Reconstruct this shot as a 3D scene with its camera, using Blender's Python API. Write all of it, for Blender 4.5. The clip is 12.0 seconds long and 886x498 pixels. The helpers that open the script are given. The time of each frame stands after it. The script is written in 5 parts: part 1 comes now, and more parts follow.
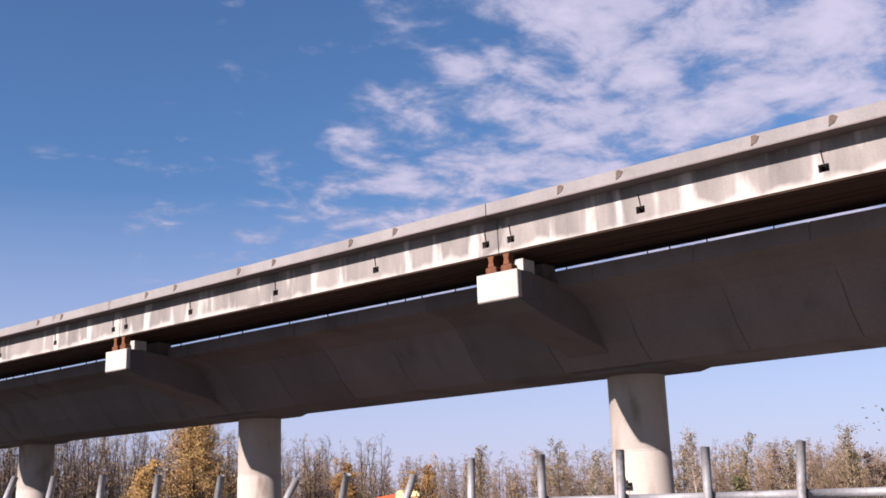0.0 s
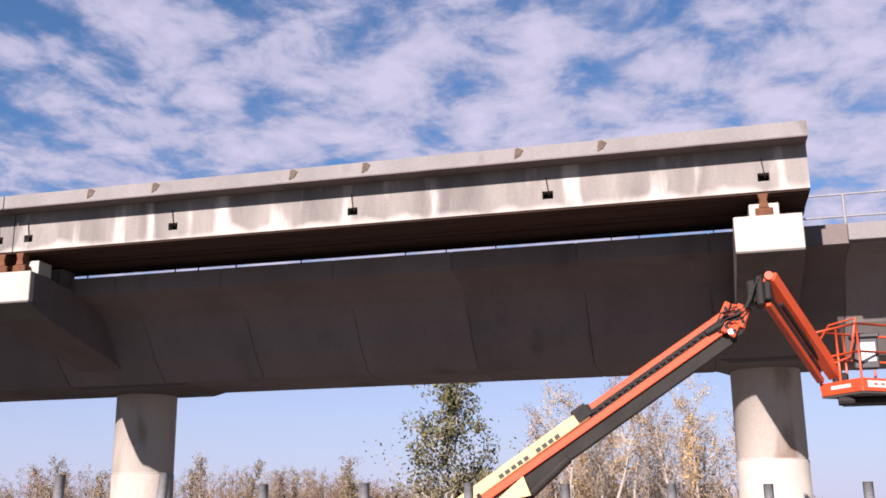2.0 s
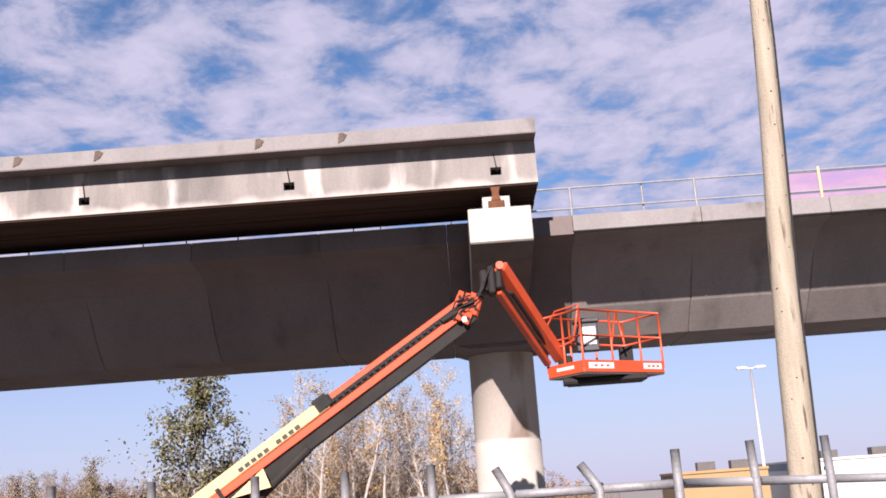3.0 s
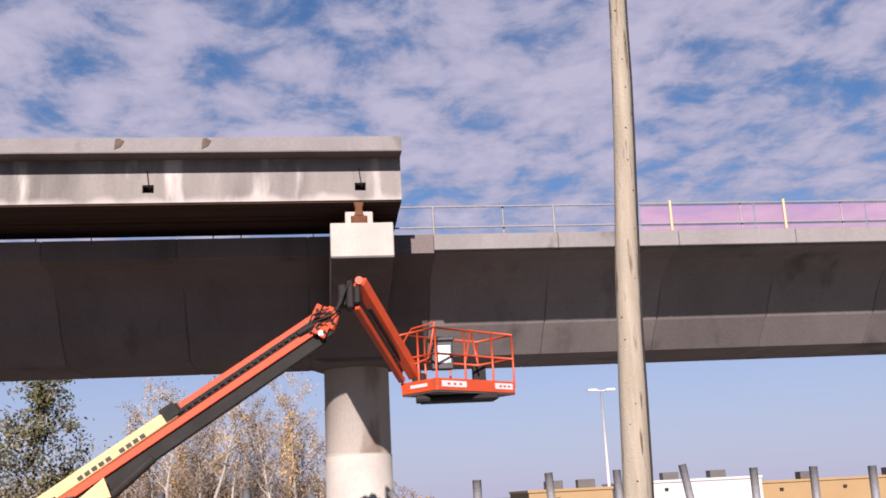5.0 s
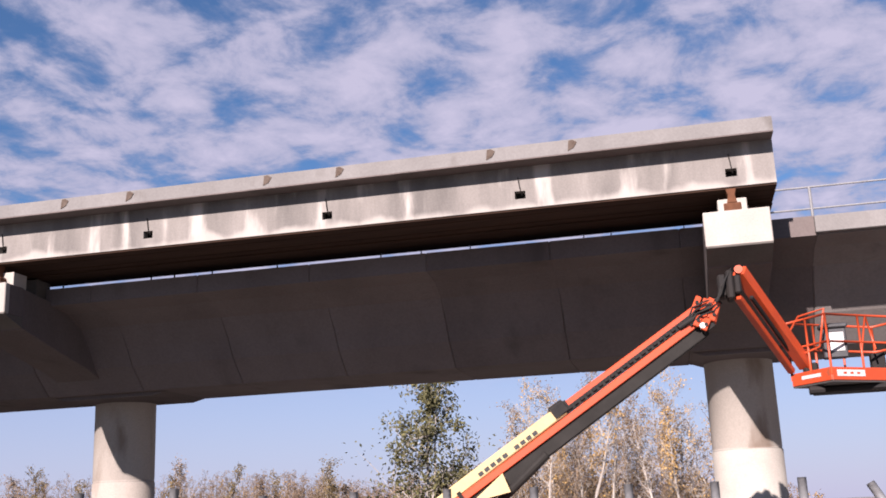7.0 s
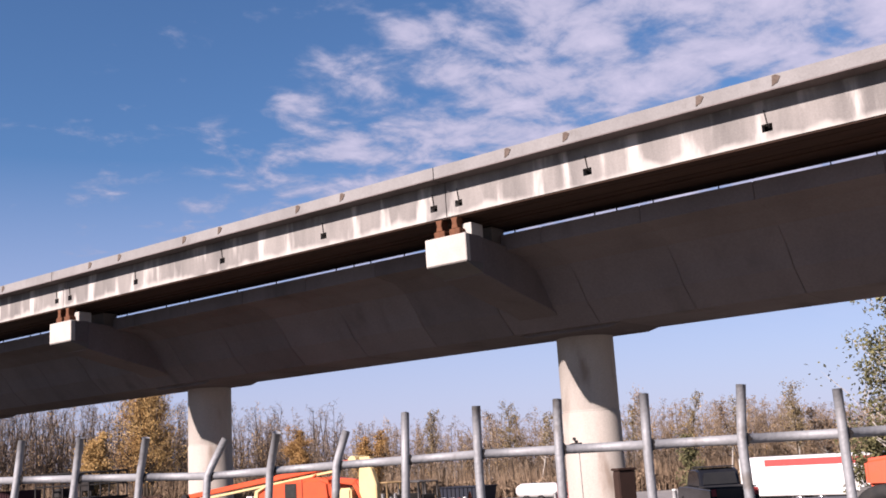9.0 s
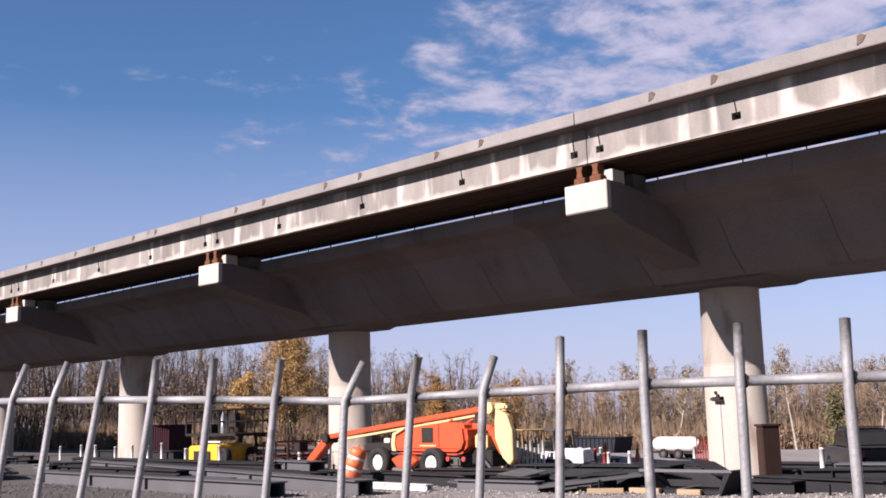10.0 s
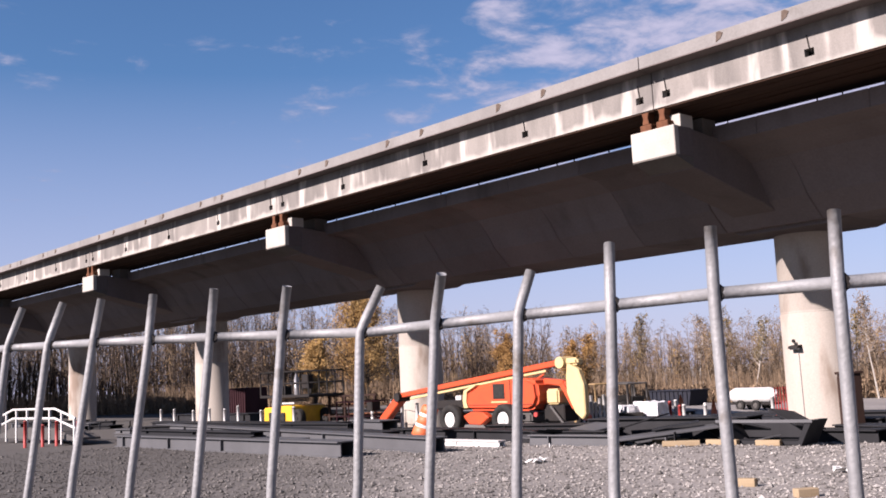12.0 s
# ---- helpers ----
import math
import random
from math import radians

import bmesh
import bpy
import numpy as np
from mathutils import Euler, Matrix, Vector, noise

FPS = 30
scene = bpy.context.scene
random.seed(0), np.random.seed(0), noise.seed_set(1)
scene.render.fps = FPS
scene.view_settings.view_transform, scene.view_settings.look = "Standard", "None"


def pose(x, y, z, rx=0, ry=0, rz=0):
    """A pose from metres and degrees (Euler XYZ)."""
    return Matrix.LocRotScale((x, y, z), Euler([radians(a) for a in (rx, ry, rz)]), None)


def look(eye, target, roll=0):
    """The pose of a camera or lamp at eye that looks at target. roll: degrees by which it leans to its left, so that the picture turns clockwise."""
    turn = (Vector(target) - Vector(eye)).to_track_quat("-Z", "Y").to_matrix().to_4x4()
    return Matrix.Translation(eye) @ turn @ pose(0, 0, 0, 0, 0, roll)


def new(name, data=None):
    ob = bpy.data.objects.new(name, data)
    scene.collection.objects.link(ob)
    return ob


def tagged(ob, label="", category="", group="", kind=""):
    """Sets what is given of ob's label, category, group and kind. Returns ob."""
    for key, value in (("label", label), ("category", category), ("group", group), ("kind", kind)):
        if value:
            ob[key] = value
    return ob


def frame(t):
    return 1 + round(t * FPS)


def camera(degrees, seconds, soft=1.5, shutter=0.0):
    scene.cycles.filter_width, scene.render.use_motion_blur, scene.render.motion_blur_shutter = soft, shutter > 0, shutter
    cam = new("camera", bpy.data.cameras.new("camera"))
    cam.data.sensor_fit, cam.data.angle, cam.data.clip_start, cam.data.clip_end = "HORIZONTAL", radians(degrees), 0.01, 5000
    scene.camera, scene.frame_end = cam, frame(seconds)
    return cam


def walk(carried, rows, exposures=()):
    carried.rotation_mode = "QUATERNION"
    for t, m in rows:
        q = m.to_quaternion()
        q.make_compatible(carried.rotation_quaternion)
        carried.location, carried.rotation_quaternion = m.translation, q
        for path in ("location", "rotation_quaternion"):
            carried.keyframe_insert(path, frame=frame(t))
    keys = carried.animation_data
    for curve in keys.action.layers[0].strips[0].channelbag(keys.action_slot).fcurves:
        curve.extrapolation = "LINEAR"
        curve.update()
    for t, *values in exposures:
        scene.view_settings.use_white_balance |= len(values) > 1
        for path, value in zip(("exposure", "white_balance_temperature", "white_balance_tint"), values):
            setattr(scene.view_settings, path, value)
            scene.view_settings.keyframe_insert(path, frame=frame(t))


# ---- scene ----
cam = camera(46.33, 12.0, soft=1.75, shutter=0.0)

# seconds, place, turn
PATH = [
    (0.0, -0.854, -18.226, 1.701, 103.63, 1.96, 40.12),
    (0.5, -0.938, -18.258, 1.697, 103.92, 0.01, 33.62),
    (1.0, -0.873, -18.076, 1.686, 102.78, 0.15, 29.04),
    (1.5, -0.890, -17.958, 1.693, 103.60, 0.05, 20.90),
    (2.0, -0.727, -17.939, 1.713, 104.33, 0.65, 14.10),
    (2.5, -0.544, -17.991, 1.701, 102.93, 1.74, 7.75),
    (3.0, -0.417, -18.004, 1.706, 103.22, 4.03, 1.19),
    (3.5, -0.279, -18.014, 1.718, 102.73, 2.93, -6.70),
    (3.7, -0.332, -18.077, 1.706, 102.58, 2.19, -7.53),
    (5.3, -0.347, -18.116, 1.724, 103.69, 3.06, -6.48),
    (5.5, -0.339, -18.108, 1.724, 103.81, 3.04, -5.84),
    (6.0, -0.391, -18.109, 1.726, 104.30, 3.94, -0.44),
    (6.5, -0.548, -18.135, 1.720, 104.53, 2.62, 6.85),
    (7.0, -0.678, -18.135, 1.722, 104.21, 2.36, 13.10),
    (7.5, -0.820, -18.098, 1.702, 103.98, 2.62, 21.52),
    (9.3, -0.920, -18.132, 1.674, 101.15, 2.55, 40.25),
    (9.5, -0.971, -18.000, 1.666, 101.03, 1.67, 42.16),
    (10.0, -1.051, -17.985, 1.648, 99.18, 1.37, 44.93),
    (10.5, -1.109, -17.956, 1.639, 98.15, 2.00, 45.85),
    (11.0, -1.136, -17.912, 1.630, 97.54, 2.76, 46.50),
    (11.5, -1.141, -17.848, 1.629, 97.58, 3.56, 47.37),
    (12.0, -1.238, -17.705, 1.600, 97.07, 2.75, 48.95),
]
walk(cam, [(t, pose(x, y, z, rx, ry, rz)) for t, x, y, z, rx, ry, rz in PATH], exposures=[(t, e, 6450, 24) for t, e in ((0.0, 1.55), (2.5, 1.54), (3.0, 1.54), (3.5, 1.44), (5.5, 1.20), (6.5, 1.26), (7.5, 1.50), (9.5, 1.50), (12.0, 1.50))])

# ---------------------------------------------------------------- daylight
SUN_FROM = Vector((-0.19, -1.0, 0.592)).normalized()


def links(tree, *pairs):
    for a, b in pairs:
        tree.links.new(a, b)


def make_world():
    w = bpy.data.worlds.new("sky")
    w.use_nodes = True
    scene.world = w
    n = w.node_tree
    n.nodes.clear()
    out, bg = n.nodes.new("ShaderNodeOutputWorld"), n.nodes.new("ShaderNodeBackground")
    sky = n.nodes.new("ShaderNodeTexSky")
    sky.sky_type, sky.sun_disc = "NISHITA", False
    sky.sun_elevation = math.asin(SUN_FROM.z)
    sky.sun_rotation = math.atan2(SUN_FROM.x, SUN_FROM.y)
    sky.air_density, sky.dust_density, sky.ozone_density = 1.0, 0.3, 2.0
    co = n.nodes.new("ShaderNodeTexCoord")
    xyz = n.nodes.new("ShaderNodeSeparateXYZ")
    up = n.nodes.new("ShaderNodeMath"); up.operation = "MAXIMUM"; up.inputs[1].default_value = 0.03
    lift = n.nodes.new("ShaderNodeMath"); lift.operation = "ADD"; lift.inputs[1].default_value = 0.11
    flat = n.nodes.new("ShaderNodeVectorMath"); flat.operation = "DIVIDE"
    trio = n.nodes.new("ShaderNodeCombineXYZ")
    links(n, (co.outputs["Generated"], xyz.inputs[0]), (xyz.outputs[2], up.inputs[0]), (up.outputs[0], lift.inputs[0]),
          (lift.outputs[0], trio.inputs[0]), (lift.outputs[0], trio.inputs[1]), (lift.outputs[0], trio.inputs[2]),
          (co.outputs["Generated"], flat.inputs[0]), (trio.outputs[0], flat.inputs[1]))
    # streets of small fleecy clouds on a high flat layer
    turn = n.nodes.new("ShaderNodeMapping")
    turn.inputs["Rotation"].default_value = (0, 0, radians(8))
    turn.inputs["Scale"].default_value = (1.0, 0.86, 0.0)
    turn.inputs["Location"].default_value = (3.1, 1.7, 0.0)
    puffs = n.nodes.new("ShaderNodeTexNoise")
    puffs.inputs["Scale"].default_value, puffs.inputs["Detail"].default_value = 7.0, 6.0
    puffs.inputs["Roughness"].default_value, puffs.inputs["Distortion"].default_value = 0.6, 0.25
    broad = n.nodes.new("ShaderNodeTexNoise")
    broad.inputs["Scale"].default_value, broad.inputs["Detail"].default_value = 1.6, 2.0
    links(n, (flat.outputs[0], turn.inputs[0]), (turn.outputs[0], puffs.inputs["Vector"]), (turn.outputs[0], broad.inputs["Vector"]))
    # the layer thins out towards one side of the sky
    side = n.nodes.new("ShaderNodeVectorMath"); side.operation = "DOT_PRODUCT"
    side.inputs[1].default_value = (0.42, 0.9, 0.0)
    cover = n.nodes.new("ShaderNodeMapRange")
    cover.inputs["From Min"].default_value, cover.inputs["From Max"].default_value = 0.27, 1.28
    cover.inputs["To Min"].default_value, cover.inputs["To Max"].default_value = -0.22, 0.09
    s1 = n.nodes.new("ShaderNodeMath"); s1.operation = "ADD"
    s2 = n.nodes.new("ShaderNodeMath"); s2.operation = "MULTIPLY_ADD"; s2.inputs[1].default_value = 0.35
    edge = n.nodes.new("ShaderNodeMapRange"); edge.interpolation_type = "SMOOTHSTEP"
    edge.inputs["From Min"].default_value, edge.inputs["From Max"].default_value = 0.55, 0.81
    edge.inputs["To Max"].default_value = 0.92
    links(n, (flat.outputs[0], side.inputs[0]), (side.outputs["Value"], cover.inputs["Value"]),
          (puffs.outputs[0], s1.inputs[0]), (cover.outputs[0], s1.inputs[1]),
          (broad.outputs[0], s2.inputs[0]), (s1.outputs[0], s2.inputs[2]), (s2.outputs[0], edge.inputs["Value"]))
    # low over the land the layer melts into a pale haze
    low = n.nodes.new("ShaderNodeMapRange"); low.interpolation_type = "SMOOTHSTEP"
    low.inputs["From Min"].default_value, low.inputs["From Max"].default_value = 0.09, 0.24
    thick = n.nodes.new("ShaderNodeMath"); thick.operation = "MULTIPLY"
    links(n, (xyz.outputs[2], low.inputs["Value"]), (edge.outputs[0], thick.inputs[0]), (low.outputs[0], thick.inputs[1]))
    haze = n.nodes.new("ShaderNodeMapRange")
    haze.inputs["From Min"].default_value, haze.inputs["From Max"].default_value = 0.0, 0.29
    haze.inputs["To Min"].default_value, haze.inputs["To Max"].default_value = 0.82, 0.0
    pale = n.nodes.new("ShaderNodeMix"); pale.data_type = "RGBA"
    pale.inputs["B"].default_value = HAZE
    tint = n.nodes.new("ShaderNodeMix"); tint.data_type = "RGBA"; tint.blend_type = "MULTIPLY"
    tint.inputs["Factor"].default_value = 1.0
    tint.inputs["B"].default_value = SKY_TINT
    mix = n.nodes.new("ShaderNodeMix"); mix.data_type = "RGBA"
    lit = n.nodes.new("ShaderNodeMix"); lit.data_type = "RGBA"
    lit.inputs["A"].default_value, lit.inputs["B"].default_value = CLOUD_DIM, CLOUD
    body = n.nodes.new("ShaderNodeMapRange")
    body.inputs["From Min"].default_value, body.inputs["From Max"].default_value = 0.64, 0.92
    links(n, (s2.outputs[0], body.inputs["Value"]), (body.outputs[0], lit.inputs["Factor"]), (lit.outputs["Result"], mix.inputs["B"]))
    links(n, (sky.outputs[0], tint.inputs["A"]), (tint.outputs["Result"], pale.inputs["A"]), (xyz.outputs[2], haze.inputs["Value"]),
          (haze.outputs[0], pale.inputs["Factor"]), (pale.outputs["Result"], mix.inputs["A"]), (thick.outputs[0], mix.inputs["Factor"]),
          (mix.outputs["Result"], bg.inputs[0]), (bg.outputs[0], out.inputs[0]))
    bg.inputs[1].default_value = 0.05


HAZE = (4.2, 4.15, 5.65, 1)
SKY_TINT = (0.46, 0.686, 0.84, 1)
CLOUD = (4.58, 4.58, 5.50, 1)
CLOUD_DIM = (2.55, 2.95, 4.05, 1)
make_world()
lamp = bpy.data.lights.new("sun", "SUN")
lamp.energy, lamp.angle, lamp.color = 5.0, radians(0.55), (1.0, 0.93, 0.84)
sun = new("sun", lamp)
sun.matrix_world = look(SUN_FROM * 50, (0, 0, 0))


# ---------------------------------------------------------------- materials
def surface(name, base, second=None, scale=3.0, fine=40.0, rough=0.8, metal=0.0, bump=0.15, stretch=(1, 1, 1), amount=0.6,
            random_tone=0.0, spots=None, spot_size=(0.55, 0.7), coords="Object"):
    """A base colour that drifts to a second one in patches, with fine grain, relief and roughness of its own."""
    m = bpy.data.materials.new(name)
    m.use_nodes = True
    t = m.node_tree
    b = t.nodes["Principled BSDF"]
    second = second or tuple(c * 0.75 for c in base)
    co = t.nodes.new("ShaderNodeNewGeometry" if coords == "Position" else "ShaderNodeTexCoord")
    mp = t.nodes.new("ShaderNodeMapping")
    mp.inputs["Scale"].default_value = stretch
    big, small = t.nodes.new("ShaderNodeTexNoise"), t.nodes.new("ShaderNodeTexNoise")
    big.inputs["Scale"].default_value, big.inputs["Detail"].default_value, big.inputs["Roughness"].default_value = scale, 6.0, 0.62
    small.inputs["Scale"].default_value, small.inputs["Detail"].default_value = fine, 4.0
    ramp = t.nodes.new("ShaderNodeMapRange")
    ramp.inputs["From Min"].default_value, ramp.inputs["From Max"].default_value = 0.36, 0.66
    ramp.inputs["To Max"].default_value = amount
    mix = t.nodes.new("ShaderNodeMix"); mix.data_type = "RGBA"
    mix.inputs["A"].default_value, mix.inputs["B"].default_value = (*base, 1), (*second, 1)
    grain = t.nodes.new("ShaderNodeMapRange")
    grain.inputs["To Min"].default_value, grain.inputs["To Max"].default_value = 0.82, 1.18
    mul = t.nodes.new("ShaderNodeMix"); mul.data_type = "RGBA"; mul.blend_type = "MULTIPLY"; mul.inputs["Factor"].default_value = 1.0
    links(t, (co.outputs[coords], mp.inputs[0]), (mp.outputs[0], big.inputs["Vector"]), (co.outputs[coords], small.inputs["Vector"]),
          (big.outputs[0], ramp.inputs["Value"]), (ramp.outputs[0], mix.inputs["Factor"]), (small.outputs[0], grain.inputs["Value"]),
          (mix.outputs["Result"], mul.inputs["A"]), (grain.outputs[0], mul.inputs["B"]))
    colour = mul.outputs["Result"]
    if spots:
        sp = t.nodes.new("ShaderNodeTexNoise")
        sp.inputs["Scale"].default_value, sp.inputs["Detail"].default_value = scale * 1.7, 5.0
        mp2 = t.nodes.new("ShaderNodeMapping")
        mp2.inputs["Scale"].default_value, mp2.inputs["Location"].default_value = stretch, (7.3, 2.1, 4.4)
        r2 = t.nodes.new("ShaderNodeMapRange"); r2.interpolation_type = "SMOOTHSTEP"
        r2.inputs["From Min"].default_value, r2.inputs["From Max"].default_value = spot_size
        m2 = t.nodes.new("ShaderNodeMix"); m2.data_type = "RGBA"
        m2.inputs["B"].default_value = (*spots, 1)
        links(t, (co.outputs[coords], mp2.inputs[0]), (mp2.outputs[0], sp.inputs["Vector"]), (sp.outputs[0], r2.inputs["Value"]),
              (r2.outputs[0], m2.inputs["Factor"]), (colour, m2.inputs["A"]))
        colour = m2.outputs["Result"]
    if random_tone:
        info = t.nodes.new("ShaderNodeObjectInfo")
        r3 = t.nodes.new("ShaderNodeMapRange")
        r3.inputs["To Min"].default_value, r3.inputs["To Max"].default_value = 1 - random_tone, 1 + random_tone
        m3 = t.nodes.new("ShaderNodeMix"); m3.data_type = "RGBA"; m3.blend_type = "MULTIPLY"; m3.inputs["Factor"].default_value = 1.0
        links(t, (info.outputs["Random"], r3.inputs["Value"]), (colour, m3.inputs["A"]), (r3.outputs[0], m3.inputs["B"]))
        colour = m3.outputs["Result"]
    rr = t.nodes.new("ShaderNodeMapRange")
    rr.inputs["To Min"].default_value, rr.inputs["To Max"].default_value = max(rough - 0.12, 0.05), min(rough + 0.12, 1.0)
    bp = t.nodes.new("ShaderNodeBump")
    bp.inputs["Strength"].default_value, bp.inputs["Distance"].default_value = bump, 0.02
    links(t, (colour, b.inputs["Base Color"]), (big.outputs[0], rr.inputs["Value"]), (rr.outputs[0], b.inputs["Roughness"]),
          (small.outputs[0], bp.inputs["Height"]), (bp.outputs[0], b.inputs["Normal"]))
    b.inputs["Metallic"].default_value = metal
    b.inputs["Specular IOR Level"].default_value = 0.15 if rough >= 0.7 else 0.4
    return m


def foliage(name, dark, light, through_light=0.25):
    """Leaves: every small leaf clump takes a tone of its own between two colours."""
    m = bpy.data.materials.new(name)
    m.use_nodes = True
    t = m.node_tree
    b = t.nodes["Principled BSDF"]
    geo = t.nodes.new("ShaderNodeNewGeometry")
    mix = t.nodes.new("ShaderNodeMix"); mix.data_type = "RGBA"
    mix.inputs["A"].default_value, mix.inputs["B"].default_value = (*dark, 1), (*light, 1)
    links(t, (geo.outputs["Random Per Island"], mix.inputs["Factor"]), (mix.outputs["Result"], b.inputs["Base Color"]))
    b.inputs["Roughness"].default_value = 0.75
    b.inputs["Specular IOR Level"].default_value = 0.15
    return m


CONCRETE = surface("old_grey_concrete", (0.106, 0.095, 0.085), (0.064, 0.057, 0.051), 0.55, 22, 0.88, bump=0.2, spots=(0.069, 0.062, 0.055), spot_size=(0.62, 0.78), coords="Position")
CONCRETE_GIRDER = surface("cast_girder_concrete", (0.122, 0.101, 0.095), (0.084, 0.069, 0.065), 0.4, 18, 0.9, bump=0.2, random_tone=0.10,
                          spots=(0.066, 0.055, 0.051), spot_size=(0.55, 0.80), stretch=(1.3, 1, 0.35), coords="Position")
# Paler copy of the girder concrete, with sunlight put into its tone.
CONCRETE_SUNLIT = surface("sunlit_girder_concrete", (0.158, 0.140, 0.131), (0.104, 0.092, 0.086), 0.5, 18, 0.9, bump=0.2, random_tone=0.08,
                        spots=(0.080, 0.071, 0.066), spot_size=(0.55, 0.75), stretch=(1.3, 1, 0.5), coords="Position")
CONCRETE_PIER = surface("pale_pier_concrete", (0.305, 0.274, 0.240), (0.225, 0.198, 0.172), 0.7, 26, 0.88, bump=0.15, stretch=(1, 1, 0.35),
                        spots=(0.165, 0.128, 0.102), spot_size=(0.53, 0.72), coords="Position")
CONCRETE_FRESH = surface("fresh_white_concrete", (0.324, 0.302, 0.268), (0.235, 0.215, 0.190), 1.1, 30, 0.85, bump=0.12, coords="Position")
CONCRETE_WEB = surface("lime_streaked_concrete", (0.186, 0.170, 0.156), (0.104, 0.096, 0.090), 1.1, 30, 0.85, bump=0.15, stretch=(1.0, 1, 0.20), amount=0.9,
                       spots=(0.345, 0.320, 0.292), spot_size=(0.51, 0.66), coords="Position")


def lime_bloom(m, low, high, colour):
    """White lime that has run down a face and gathered along its lower arris, in uneven tongues."""
    t = m.node_tree
    b = t.nodes["Principled BSDF"]
    base = b.inputs["Base Color"].links[0].from_socket
    geo, xyz = t.nodes.new("ShaderNodeNewGeometry"), t.nodes.new("ShaderNodeSeparateXYZ")
    mp, nz = t.nodes.new("ShaderNodeMapping"), t.nodes.new("ShaderNodeTexNoise")
    mp.inputs["Scale"].default_value = (1.3, 1.0, 0.5)
    nz.inputs["Scale"].default_value, nz.inputs["Detail"].default_value = 1.0, 5.0
    wave = t.nodes.new("ShaderNodeMapRange")
    wave.inputs["From Min"].default_value, wave.inputs["From Max"].default_value = 0.3, 0.75
    wave.inputs["To Min"].default_value, wave.inputs["To Max"].default_value = low - high, high - low
    add = t.nodes.new("ShaderNodeMath"); add.operation = "SUBTRACT"
    fade = t.nodes.new("ShaderNodeMapRange"); fade.interpolation_type = "SMOOTHSTEP"
    fade.inputs["From Min"].default_value, fade.inputs["From Max"].default_value = low - 0.02, high
    fade.inputs["To Min"].default_value, fade.inputs["To Max"].default_value = 0.85, 0.0
    mix = t.nodes.new("ShaderNodeMix"); mix.data_type = "RGBA"
    mix.inputs["B"].default_value = (*colour, 1)
    links(t, (geo.outputs["Position"], mp.inputs[0]), (mp.outputs[0], nz.inputs["Vector"]), (nz.outputs[0], wave.inputs["Value"]),
          (geo.outputs["Position"], xyz.inputs[0]), (xyz.outputs[2], add.inputs[0]), (wave.outputs[0], add.inputs[1]), (add.outputs[0], fade.inputs["Value"]),
          (fade.outputs[0], mix.inputs["Factor"]), (base, mix.inputs["A"]), (mix.outputs["Result"], b.inputs["Base Color"]))


lime_bloom(CONCRETE_WEB, 7.08, 7.22, (0.300, 0.280, 0.254))
CONCRETE_SLAB = surface("weathered_slab_concrete", (0.176, 0.167, 0.160), (0.124, 0.117, 0.112), 0.9, 28, 0.88, bump=0.18, stretch=(1, 1, 0.5),
                        spots=(0.09, 0.08, 0.072), spot_size=(0.6, 0.74), coords="Position")
PATCH = surface("dark_rust_patch", (0.062, 0.044, 0.034), (0.120, 0.095, 0.078), 8, 60, 0.9, bump=0.3)
RUST = surface("rusty_steel", (0.125, 0.052, 0.027), (0.050, 0.024, 0.015), 6, 60, 0.85, metal=0.2, bump=0.3)
DARK_STEEL = surface("dark_oily_steel", (0.013, 0.012, 0.012), (0.024, 0.019, 0.016), 4, 50, 0.72)
DARK_VOID = surface("black_pocket_shade", (0.010, 0.010, 0.009), None, 6, 60, 0.95)
SHADED_TIMBER = surface("shaded_brown_timber", (0.045, 0.024, 0.015), (0.022, 0.013, 0.010), 3, 40, 0.85, stretch=(0.2, 1, 1))
GALV = surface("weathered_galvanised_pipe", (0.210, 0.210, 0.213), (0.140, 0.140, 0.141), 11, 120, 0.62, metal=0.3, bump=0.1, spots=(0.112, 0.101, 0.091), spot_size=(0.6, 0.74), coords="Position")
GRAVEL = surface("grey_crushed_gravel", (0.205, 0.190, 0.179), (0.130, 0.120, 0.113), 0.5, 14, 0.95, bump=1.0, spots=(0.205, 0.191, 0.175), spot_size=(0.58, 0.72))


